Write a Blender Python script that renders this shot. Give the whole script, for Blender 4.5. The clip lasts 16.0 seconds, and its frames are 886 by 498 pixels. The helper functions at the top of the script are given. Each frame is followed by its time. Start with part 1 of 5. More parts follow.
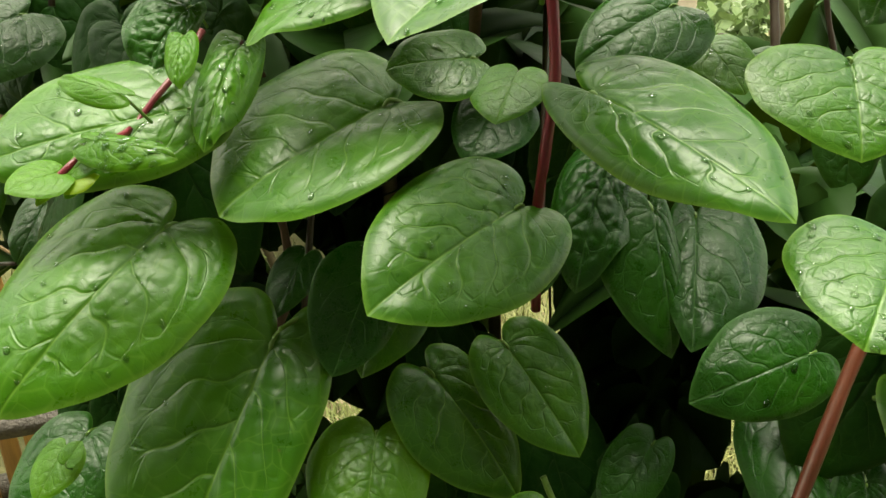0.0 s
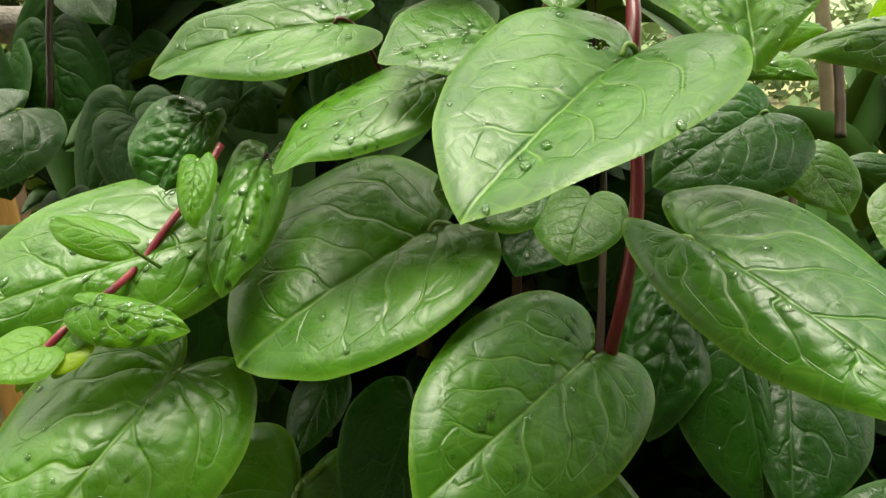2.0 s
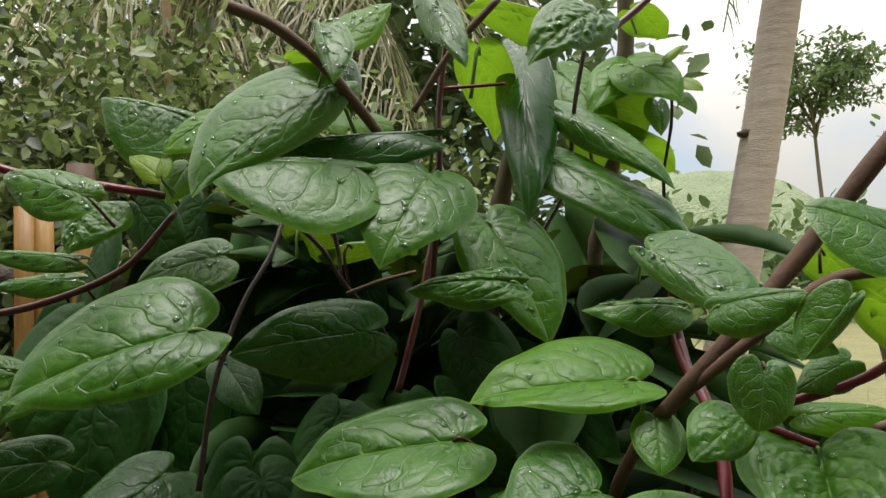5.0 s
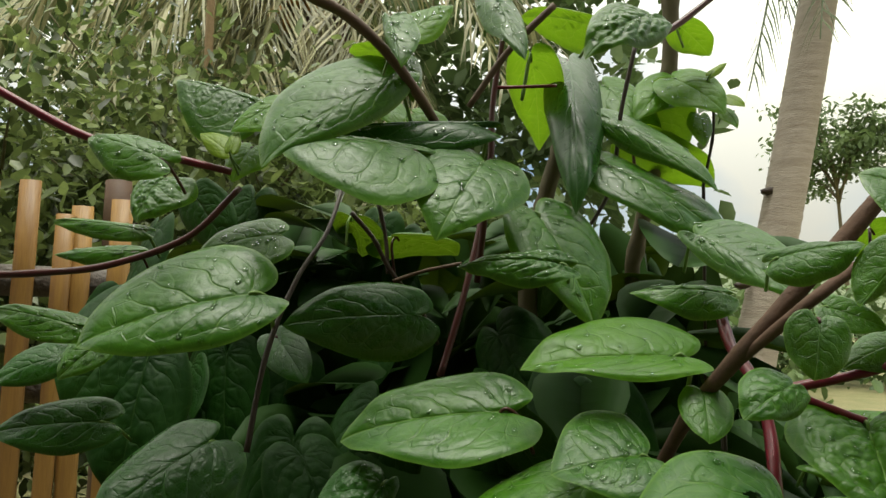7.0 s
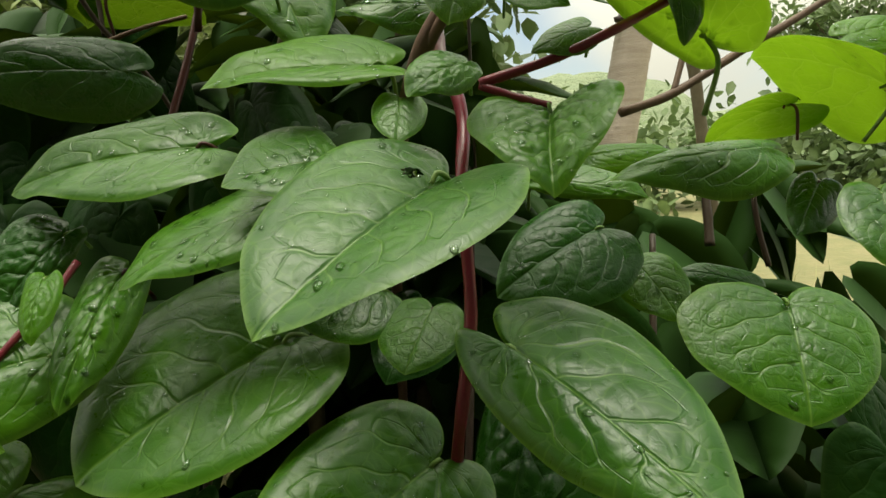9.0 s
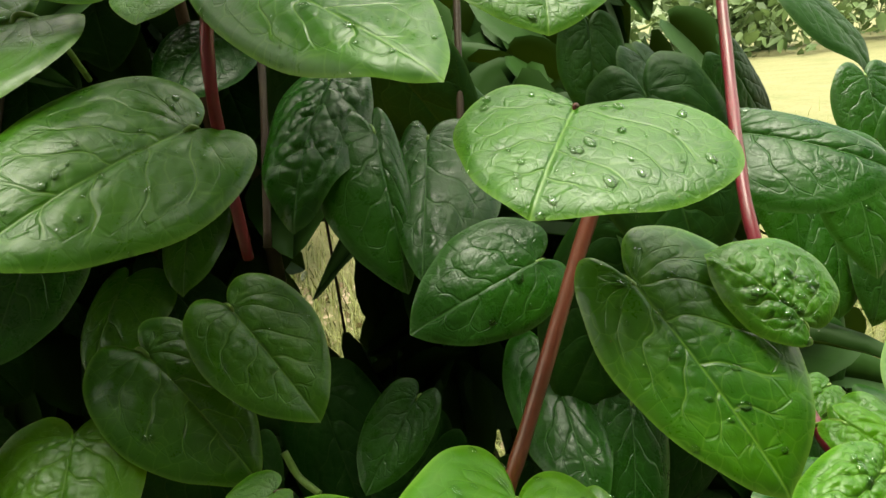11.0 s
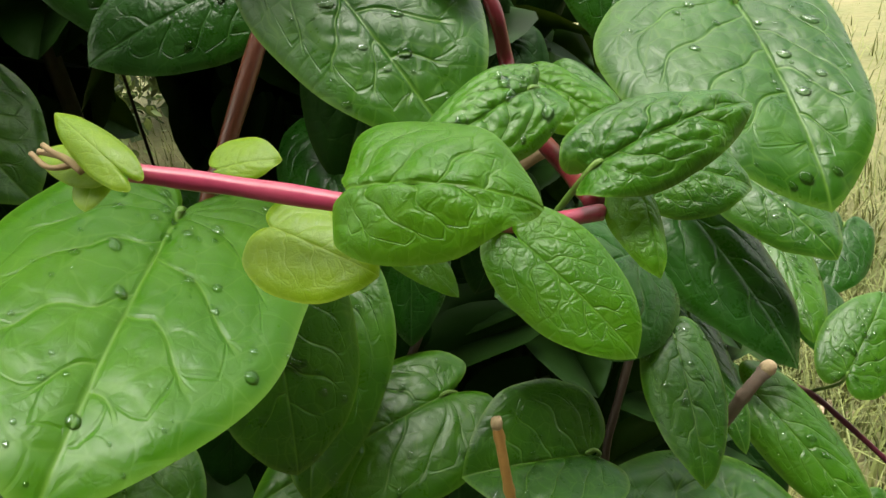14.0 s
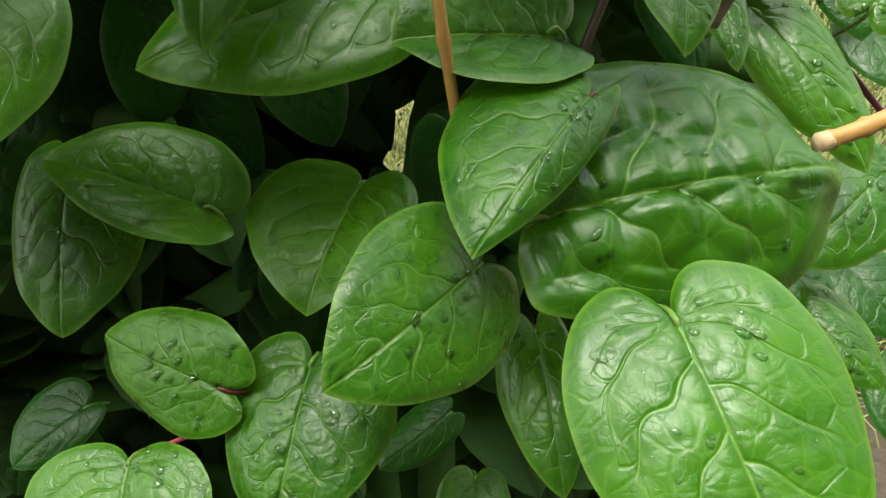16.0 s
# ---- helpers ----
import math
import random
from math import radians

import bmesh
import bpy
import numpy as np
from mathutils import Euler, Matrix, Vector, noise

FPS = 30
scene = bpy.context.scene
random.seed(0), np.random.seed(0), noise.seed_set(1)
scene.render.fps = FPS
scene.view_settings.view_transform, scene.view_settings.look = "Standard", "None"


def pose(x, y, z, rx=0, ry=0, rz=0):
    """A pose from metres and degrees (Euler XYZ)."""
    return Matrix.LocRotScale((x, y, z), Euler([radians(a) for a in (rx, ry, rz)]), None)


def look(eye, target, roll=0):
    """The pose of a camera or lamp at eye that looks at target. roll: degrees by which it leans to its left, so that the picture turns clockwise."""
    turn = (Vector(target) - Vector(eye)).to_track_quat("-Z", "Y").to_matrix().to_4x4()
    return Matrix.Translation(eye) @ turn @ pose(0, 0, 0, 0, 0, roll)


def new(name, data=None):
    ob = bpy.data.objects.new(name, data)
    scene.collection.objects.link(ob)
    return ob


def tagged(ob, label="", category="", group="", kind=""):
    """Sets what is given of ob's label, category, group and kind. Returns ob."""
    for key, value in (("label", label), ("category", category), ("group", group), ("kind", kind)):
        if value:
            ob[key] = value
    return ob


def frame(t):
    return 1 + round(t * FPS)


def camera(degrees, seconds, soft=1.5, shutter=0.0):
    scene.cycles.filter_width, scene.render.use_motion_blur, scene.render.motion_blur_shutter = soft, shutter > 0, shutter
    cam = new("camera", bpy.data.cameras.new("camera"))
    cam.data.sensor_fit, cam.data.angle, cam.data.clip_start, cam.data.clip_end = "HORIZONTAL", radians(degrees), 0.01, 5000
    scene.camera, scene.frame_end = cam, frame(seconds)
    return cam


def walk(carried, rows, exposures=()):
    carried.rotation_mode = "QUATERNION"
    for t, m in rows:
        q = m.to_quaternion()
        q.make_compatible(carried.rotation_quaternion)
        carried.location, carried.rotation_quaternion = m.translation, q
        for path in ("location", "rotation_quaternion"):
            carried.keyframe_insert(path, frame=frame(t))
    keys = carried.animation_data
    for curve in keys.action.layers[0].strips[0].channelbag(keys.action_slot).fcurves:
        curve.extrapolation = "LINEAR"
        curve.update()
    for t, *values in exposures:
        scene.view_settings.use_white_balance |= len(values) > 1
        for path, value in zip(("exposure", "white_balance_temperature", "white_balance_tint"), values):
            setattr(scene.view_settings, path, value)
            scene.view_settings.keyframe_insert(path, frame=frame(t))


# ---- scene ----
# ---- camera ----
cam = camera(66.5, 16.0, soft=1.5)
ROWS = [
    (0.0, -0.0000, 0.0000, 1.1500, 73.00, 3.40, -0.00),
    (0.5, -0.0216, 0.0170, 1.1542, 72.49, 3.11, 1.92),
    (1.0, -0.0273, 0.0343, 1.1583, 72.63, 2.78, 2.34),
    (1.5, -0.0214, 0.0503, 1.1681, 74.12, 3.20, 1.09),
    (2.0, -0.0185, 0.0640, 1.1907, 74.83, 3.27, 0.78),
    (2.5, -0.0213, 0.0675, 1.2170, 77.18, 3.34, 1.40),
    (3.0, -0.0225, 0.0647, 1.2418, 79.10, 2.86, 0.92),
    (3.5, -0.0295, 0.0540, 1.2652, 81.39, 2.05, 2.35),
    (4.0, -0.0368, 0.0434, 1.2939, 85.13, 1.92, 4.31),
    (4.5, -0.0385, 0.0370, 1.3029, 88.76, 2.12, 4.78),
    (7.0, -0.0615, 0.0167, 1.2625, 95.59, -1.30, 6.37),
    (7.5, -0.0499, 0.0270, 1.2390, 92.24, -1.62, 4.98),
    (8.0, -0.0223, 0.0377, 1.2300, 89.73, -0.14, 2.02),
    (8.5, 0.0033, 0.0454, 1.2152, 86.76, 1.66, -0.80),
    (9.0, 0.0253, 0.0489, 1.1955, 83.23, 3.09, -3.69),
    (11.5, 0.0824, 0.0239, 1.0661, 69.76, 6.70, -13.60),
    (12.0, 0.0843, 0.0195, 1.0398, 66.23, 6.91, -14.64),
    (12.5, 0.0932, 0.0137, 1.0185, 63.87, 6.80, -16.06),
    (13.0, 0.1132, 0.0059, 1.0112, 63.79, 7.22, -19.07),
    (13.5, 0.1325, 0.0068, 1.0061, 64.40, 7.17, -20.58),
    (14.0, 0.1480, 0.0158, 1.0042, 64.82, 7.82, -19.48),
    (14.5, 0.1552, 0.0219, 0.9875, 63.52, 8.16, -17.62),
    (15.0, 0.1596, 0.0181, 0.9587, 60.03, 7.36, -17.59),
    (15.5, 0.1567, 0.0135, 0.9262, 55.74, 6.85, -17.28),
    (16.0, 0.1571, 0.0056, 0.8927, 49.56, 5.04, -17.88),
]
EXPOSURES = [(0.0, 0.98, 7350, 0), (1.0, 0.88, 7350, 0), (2.0, 1.0, 7250, 3), (3.0, 0.5, 6700, 10), (3.5, 0.42, 6600, 10), (4.5, 0.12, 6400, 14), (7.0, -0.13, 6700, 5), (8.0, -0.04, 6800, 5), (8.5, -0.08, 6850, 3), (9.0, 0.12, 7100, 3), (11.5, 0.9, 7200, -1), (13.5, 0.63, 6700, 4), (14.5, 0.57, 6700, 4), (15.0, 1.02, 6800, 0), (15.5, 1.28, 6700, 0), (16.0, 1.0, 6700, 1)]
walk(cam, [(t, pose(x, y, z, rx, ry, rz)) for t, x, y, z, rx, ry, rz in ROWS], EXPOSURES)

# ---- world and sun: bright, thinly clouded sky ----
SUN_EL, SUN_AZ = radians(82), radians(180)
world = bpy.data.worlds.new("sky")
scene.world = world
world.use_nodes = True
wn, wl = world.node_tree.nodes, world.node_tree.links
wn.clear()
sky = wn.new("ShaderNodeTexSky")
sky.sky_type, sky.sun_disc, sky.sun_elevation, sky.sun_rotation = "NISHITA", False, SUN_EL, SUN_AZ
sky_gain = wn.new("ShaderNodeVectorMath")
sky_gain.operation = "SCALE"
sky_gain.inputs["Scale"].default_value = 0.15
wl.new(sky.outputs[0], sky_gain.inputs[0])
wco = wn.new("ShaderNodeTexCoord")
cloud = wn.new("ShaderNodeTexNoise")
cloud.inputs["Scale"].default_value = 2.2
cloud.inputs["Detail"].default_value = 5
wl.new(wco.outputs["Generated"], cloud.inputs["Vector"])
cover = wn.new("ShaderNodeMapRange")
cover.inputs["From Min"].default_value, cover.inputs["From Max"].default_value = 0.34, 0.54
wl.new(cloud.outputs["Fac"], cover.inputs["Value"])
veil = wn.new("ShaderNodeMix")
veil.data_type = "RGBA"
wl.new(cover.outputs["Result"], veil.inputs["Factor"])
wl.new(sky_gain.outputs[0], veil.inputs["A"])
# thin cloud, brighter overhead than at the horizon
height = wn.new("ShaderNodeSeparateXYZ")
wl.new(wco.outputs["Generated"], height.inputs[0])
lift = wn.new("ShaderNodeMapRange")
lift.interpolation_type = "SMOOTHSTEP"
lift.inputs["From Min"].default_value, lift.inputs["From Max"].default_value = 0.0, 1.0
lift.inputs["To Min"].default_value, lift.inputs["To Max"].default_value = 0.68, 3.6
wl.new(height.outputs["Z"], lift.inputs["Value"])
white = wn.new("ShaderNodeVectorMath")
white.operation = "SCALE"
white.inputs[0].default_value = (1.0, 0.985, 0.89)
wl.new(lift.outputs["Result"], white.inputs["Scale"])
wl.new(white.outputs[0], veil.inputs["B"])
bg = wn.new("ShaderNodeBackground")
bg.inputs["Strength"].default_value = 1.0
wl.new(veil.outputs["Result"], bg.inputs["Color"])
wout = wn.new("ShaderNodeOutputWorld")
wl.new(bg.outputs[0], wout.inputs["Surface"])

sun = new("sun", bpy.data.lights.new("sun", "SUN"))
sun.data.energy, sun.data.angle, sun.data.color = 2.4, radians(30), (1.0, 0.97, 0.90)
sun.matrix_world = look((0, 0, 10), Vector((0, 0, 10)) - Vector((math.sin(SUN_AZ) * math.cos(SUN_EL), math.cos(SUN_AZ) * math.cos(SUN_EL), math.sin(SUN_EL))))


# ---- materials ----
def nodes_of(name):
    m = bpy.data.materials.new(name)
    m.use_nodes = True
    nt = m.node_tree
    bsdf = nt.nodes["Principled BSDF"]
    return m, nt, bsdf


def nd(nt, kind, **inputs):
    n = nt.nodes.new(kind)
    for key, value in inputs.items():
        n.inputs[key.replace("_", " ")].default_value = value
    return n


def mix_rgb(nt, fac, a, b):
    n = nt.nodes.new("ShaderNodeMix")
    n.data_type = "RGBA"
    for key, value in (("Factor", fac), ("A", a), ("B", b)):
        if isinstance(value, bpy.types.NodeSocket):
            nt.links.new(value, n.inputs[key])
        else:
            n.inputs[key].default_value = value
    return n.outputs["Result"]


def ranged(nt, value, a, b, c=0.0, d=1.0):
    n = nd(nt, "ShaderNodeMapRange", From_Min=a, From_Max=b, To_Min=c, To_Max=d)
    nt.links.new(value, n.inputs["Value"])
    return n.outputs["Result"]


def math_node(nt, op, a, b=0.0, c=0.0):
    n = nt.nodes.new("ShaderNodeMath")
    n.operation = op
    for k, value in enumerate((a, b, c)):
        if isinstance(value, bpy.types.NodeSocket):
            nt.links.new(value, n.inputs[k])
        else:
            n.inputs[k].default_value = value
    return n.outputs[0]


def field(nt, name):
    n = nd(nt, "ShaderNodeAttribute")
    n.attribute_name = name
    return n.outputs["Fac"]


def groove(nt, value, wide, low=0.0):
    """0 (or low) on a line and 1 away from it, by the distance from the line."""
    n = nd(nt, "ShaderNodeMapRange", From_Min=0.0, From_Max=wide, To_Min=low, To_Max=1.0)
    n.interpolation_type = "SMOOTHSTEP"
    nt.links.new(value, n.inputs["Value"])
    return n.outputs["Result"]


def leaf_material(name, deep, fresh, vein, rough, see_through, gloss=0.5, relief=0.42, vein_show=0.46):
    """A waxy leaf: mottled green, a net of paler sunken veins, light passing through the blade."""
    m, nt, bsdf = nodes_of(name)
    uv = nd(nt, "ShaderNodeUVMap")
    big = nd(nt, "ShaderNodeTexNoise", Scale=2.4, Detail=2.0)
    patch = nd(nt, "ShaderNodeTexNoise", Scale=9.0, Detail=3.0)
    wander = nd(nt, "ShaderNodeTexNoise", Scale=6.0, Detail=2.0)
    fine = nd(nt, "ShaderNodeTexNoise", Scale=70.0, Detail=3.0)
    for n in (big, patch, wander, fine):
        nt.links.new(uv.outputs[0], n.inputs["Vector"])
    info = nd(nt, "ShaderNodeObjectInfo")
    tone = math_node(nt, "MULTIPLY_ADD", info.outputs["Random"], 0.55, ranged(nt, big.outputs["Fac"], 0.3, 0.7, -0.15, 0.45))
    tone = math_node(nt, "ADD", tone, ranged(nt, patch.outputs["Fac"], 0.35, 0.65, -0.12, 0.12))
    blade = mix_rgb(nt, ranged(nt, tone, 0.0, 1.0), deep, fresh)
    # side veins, the loops that join them inside the margin, the midrib, and a net of fine veins
    rim, flow, across = field(nt, "rim"), field(nt, "flow"), field(nt, "across")
    near = math_node(nt, "PINGPONG", flow, 0.5)
    beyond = ranged(nt, rim, 0.68, 0.80, 0.0, 1.0)
    side = math_node(nt, "MAXIMUM", groove(nt, near, 0.085), beyond)
    arc = math_node(nt, "MULTIPLY_ADD", math_node(nt, "POWER", near, 0.6), 0.24, 0.64)
    loop = groove(nt, math_node(nt, "ABSOLUTE", math_node(nt, "SUBTRACT", rim, arc)), 0.022, 0.35)
    mid = groove(nt, across, 0.040)
    warp = nd(nt, "ShaderNodeVectorMath")
    warp.operation = "MULTIPLY_ADD"
    nt.links.new(wander.outputs["Color"], warp.inputs[0])
    warp.inputs[1].default_value = (0.10, 0.10, 0)
    nt.links.new(uv.outputs[0], warp.inputs[2])
    net = nd(nt, "ShaderNodeTexVoronoi", Scale=11.0, Randomness=0.95)
    net.feature = "DISTANCE_TO_EDGE"
    nt.links.new(warp.outputs[0], net.inputs["Vector"])
    fine_net = nd(nt, "ShaderNodeTexVoronoi", Scale=34.0, Randomness=0.9)
    fine_net.feature = "DISTANCE_TO_EDGE"
    nt.links.new(warp.outputs[0], fine_net.inputs["Vector"])
    main_low = math_node(nt, "MINIMUM", math_node(nt, "MINIMUM", side, loop), mid)
    low = math_node(nt, "MINIMUM", main_low, groove(nt, net.outputs["Distance"], 0.16, 0.74))
    low = math_node(nt, "MINIMUM", low, groove(nt, fine_net.outputs["Distance"], 0.16, 0.90))
    # the tissue is a deeper green beside the veins, the thin lines themselves are pale
    halo = math_node(nt, "MINIMUM", groove(nt, near, 0.22), groove(nt, across, 0.13))
    blade = mix_rgb(nt, ranged(nt, halo, 0.0, 1.0, 0.22, 0.0), blade, deep)
    line = math_node(nt, "MINIMUM", math_node(nt, "MAXIMUM", groove(nt, near, 0.030), beyond), groove(nt, across, 0.020))
    line = math_node(nt, "MINIMUM", line, groove(nt, net.outputs["Distance"], 0.04, 0.6))
    blade = mix_rgb(nt, ranged(nt, line, 0.0, 1.0, vein_show, 0.0), blade, vein)
    blade = mix_rgb(nt, ranged(nt, rim, 0.955, 1.0, 0.0, 0.45), blade, vein)
    # a few small brown specks where insects have bitten
    specks = nd(nt, "ShaderNodeTexVoronoi", Scale=5.0)
    nt.links.new(warp.outputs[0], specks.inputs["Vector"])
    blade = mix_rgb(nt, ranged(nt, specks.outputs["Distance"], 0.02, 0.04, 0.5, 0.0), blade, (0.09, 0.06, 0.02, 1))
    bump = nd(nt, "ShaderNodeBump", Strength=relief, Distance=0.0008)
    nt.links.new(low, bump.inputs["Height"])
    bump2 = nd(nt, "ShaderNodeBump", Strength=0.12, Distance=0.0004)
    nt.links.new(fine.outputs["Fac"], bump2.inputs["Height"])
    nt.links.new(bump.outputs[0], bump2.inputs["Normal"])
    nt.links.new(blade, bsdf.inputs["Base Color"])
    nt.links.new(bump2.outputs[0], bsdf.inputs["Normal"])
    shine = math_node(nt, "ADD", ranged(nt, fine.outputs["Fac"], 0.3, 0.7, rough - 0.04, rough + 0.05), ranged(nt, patch.outputs["Fac"], 0.35, 0.65, -0.05, 0.06))
    nt.links.new(shine, bsdf.inputs["Roughness"])
    bsdf.inputs["Specular IOR Level"].default_value = gloss
    thru = nd(nt, "ShaderNodeBsdfTranslucent")
    nt.links.new(mix_rgb(nt, 0.55, blade, (0.30, 0.48, 0.02, 1)), thru.inputs["Color"])
    both = nd(nt, "ShaderNodeMixShader", Fac=see_through)
    nt.links.new(bsdf.outputs[0], both.inputs[1])
    nt.links.new(thru.outputs[0], both.inputs[2])
    nt.links.new(both.outputs[0], nt.nodes["Material Output"].inputs["Surface"])
    return m


def plain_material(name, a, b, scale=30.0, rough=0.6, relief=0.3, depth=0.002, metal=0.0, stretch=(1, 1, 1), gloss=0.5, see=0.0, each=0.0):
    """A surface mottled between two colours at two scales, with relief."""
    m, nt, bsdf = nodes_of(name)
    co = nd(nt, "ShaderNodeTexCoord")
    mp = nd(nt, "ShaderNodeMapping", Scale=stretch)
    nt.links.new(co.outputs["Object"], mp.inputs["Vector"])
    n1 = nd(nt, "ShaderNodeTexNoise", Scale=scale, Detail=6.0, Roughness=0.6)
    n2 = nd(nt, "ShaderNodeTexNoise", Scale=scale * 7, Detail=3.0)
    for n in (n1, n2):
        nt.links.new(mp.outputs[0], n.inputs["Vector"])
    info = nd(nt, "ShaderNodeObjectInfo")
    base = mix_rgb(nt, ranged(nt, n1.outputs["Fac"], 0.3, 0.7), a, b)
    dim = tuple(c * 0.6 for c in a[:3]) + (1,)
    base = mix_rgb(nt, ranged(nt, n2.outputs["Fac"], 0.45, 0.75, 0, 0.5), base, dim)
    base = mix_rgb(nt, ranged(nt, info.outputs["Random"], 0, 1, 0, 0.35), base, b)
    if each:
        geo = nd(nt, "ShaderNodeNewGeometry")
        base = mix_rgb(nt, ranged(nt, geo.outputs["Random Per Island"], 0.1, 0.8, each, 0.0), base, tuple(c * 0.22 for c in a[:3]) + (1,))
    bump = nd(nt, "ShaderNodeBump", Strength=relief, Distance=depth)
    nt.links.new(n2.outputs["Fac"], bump.inputs["Height"])
    nt.links.new(base, bsdf.inputs["Base Color"])
    nt.links.new(bump.outputs[0], bsdf.inputs["Normal"])
    bsdf.inputs["Roughness"].default_value = rough
    bsdf.inputs["Metallic"].default_value = metal
    bsdf.inputs["Specular IOR Level"].default_value = gloss
    if see:
        thru = nd(nt, "ShaderNodeBsdfTranslucent")
        nt.links.new(base, thru.inputs["Color"])
        both = nd(nt, "ShaderNodeMixShader", Fac=see)
        nt.links.new(bsdf.outputs[0], both.inputs[1])
        nt.links.new(thru.outputs[0], both.inputs[2])
        nt.links.new(both.outputs[0], nt.nodes["Material Output"].inputs["Surface"])
    return m


LEAF = {
    "m": leaf_material("mature_leaf", (0.015, 0.080, 0.002, 1), (0.052, 0.168, 0.003, 1), (0.16, 0.30, 0.04, 1), 0.33, 0.16, 0.42),
    # old leaves, and leaves whose dark colour stands for shade
    "d": leaf_material("old_and_shade_leaf", (0.007, 0.046, 0.003, 1), (0.017, 0.084, 0.004, 1), (0.07, 0.17, 0.04, 1), 0.30, 0.08, 0.28),
    "y": leaf_material("young_leaf", (0.046, 0.180, 0.003, 1), (0.105, 0.280, 0.004, 1), (0.22, 0.40, 0.06, 1), 0.35, 0.44, 0.48),
    "s": leaf_material("shoot_leaf", (0.14, 0.25, 0.003, 1), (0.21, 0.33, 0.005, 1), (0.40, 0.50, 0.08, 1), 0.36, 0.35, 0.4, 0.15),
    # darkened copy of the leaf colour, with the depth's shade put in
    "i": leaf_material("shade_coloured_leaf", (0.005, 0.028, 0.003, 1), (0.011, 0.052, 0.004, 1), (0.04, 0.09, 0.02, 1), 0.5, 0.04, 0.12),
}
STEM = {
    "red": plain_material("red_stem", (0.20, 0.010, 0.035, 1), (0.12, 0.018, 0.018, 1), 60, 0.32, 0.15, 0.0006),
    "redbrown": plain_material("red_brown_stem", (0.15, 0.030, 0.018, 1), (0.09, 0.028, 0.012, 1), 60, 0.35, 0.2, 0.0006),
    "darkred": plain_material("dark_red_stem", (0.085, 0.010, 0.012, 1), (0.05, 0.016, 0.010, 1), 60, 0.35, 0.15, 0.0006),
    "pink": plain_material("pink_shoot_stem", (0.44, 0.035, 0.11, 1), (0.34, 0.05, 0.09, 1), 80, 0.33, 0.12, 0.0004),
    "purple": plain_material("purple_stem", (0.13, 0.012, 0.035, 1), (0.09, 0.015, 0.03, 1), 60, 0.35, 0.15, 0.0005),
    "dark": plain_material("dark_stem", (0.030, 0.012, 0.010, 1), (0.045, 0.030, 0.014, 1), 60, 0.5, 0.3, 0.0008),
    "brown": plain_material("brown_branch", (0.14, 0.085, 0.045, 1), (0.09, 0.045, 0.025, 1), 50, 0.6, 0.4, 0.001),
    "bark": plain_material("branch_bark", (0.10, 0.062, 0.045, 1), (0.14, 0.080, 0.052, 1), 50, 0.75, 0.5, 0.001, gloss=0.3),
    "green": plain_material("green_stem", (0.10, 0.21, 0.03, 1), (0.15, 0.24, 0.05, 1), 60, 0.4, 0.15, 0.0005),
    "tan": plain_material("dry_twig", (0.34, 0.24, 0.12, 1), (0.24, 0.15, 0.07, 1), 60, 0.7, 0.4, 0.001),
    "bamboo": plain_material("thin_bamboo", (0.46, 0.27, 0.08, 1), (0.36, 0.18, 0.05, 1), 40, 0.45, 0.2, 0.0006),
    "grey": plain_material("weathered_stick", (0.30, 0.25, 0.20, 1), (0.20, 0.13, 0.10, 1), 60, 0.7, 0.5, 0.001),
    "stake": plain_material("stake_bark", (0.17, 0.15, 0.08, 1), (0.11, 0.08, 0.04, 1), 30, 0.7, 0.5, 0.001),
    "pith": plain_material("stick_end", (0.55, 0.42, 0.26, 1), (0.40, 0.28, 0.16, 1), 200, 0.8, 0.4, 0.0005),
}
WATER, water_nt, water_bsdf = nodes_of("water_drop")
clear = nd(water_nt, "ShaderNodeBsdfTransparent", Color=(0.86, 0.93, 0.82, 1))
gleam = nd(water_nt, "ShaderNodeBsdfGlossy", Roughness=0.04)
edge_shine = nd(water_nt, "ShaderNodeLayerWeight", Blend=0.30)
bead = nd(water_nt, "ShaderNodeMixShader")
water_nt.links.new(edge_shine.outputs[0], bead.inputs["Fac"])
water_nt.links.new(clear.outputs[0], bead.inputs[1])
water_nt.links.new(gleam.outputs[0], bead.inputs[2])
water_nt.links.new(bead.outputs[0], water_nt.nodes["Material Output"].inputs["Surface"])
SLAT = plain_material("bamboo_slat", (0.46, 0.26, 0.06, 1), (0.24, 0.12, 0.035, 1), 11, 0.45, 0.4, 0.002, stretch=(5, 5, 0.5))
LOG = plain_material("dark_log", (0.075, 0.065, 0.058, 1), (0.16, 0.14, 0.12, 1), 14, 0.85, 0.8, 0.008)
PALM_BARK = plain_material("palm_bark", (0.56, 0.49, 0.42, 1), (0.38, 0.31, 0.25, 1), 5, 0.85, 0.7, 0.01, stretch=(0.7, 0.7, 6))
FROND = plain_material("palm_frond", (0.26, 0.29, 0.12, 1), (0.62, 0.56, 0.33, 1), 3, 0.5, 0.1, 0.002, see=0.3, each=0.7)
SHEATH = plain_material("palm_sheath", (0.30, 0.17, 0.11, 1), (0.18, 0.10, 0.07, 1), 20, 0.8, 0.6, 0.004, stretch=(4, 4, 1))
FROND_GREEN = plain_material("green_palm_frond", (0.05, 0.085, 0.03, 1), (0.10, 0.13, 0.04, 1), 3, 0.45, 0.1, 0.002)
COCONUT = plain_material("ripe_coconut", (0.55, 0.25, 0.04, 1), (0.42, 0.22, 0.05, 1), 8, 0.45, 0.1, 0.002)
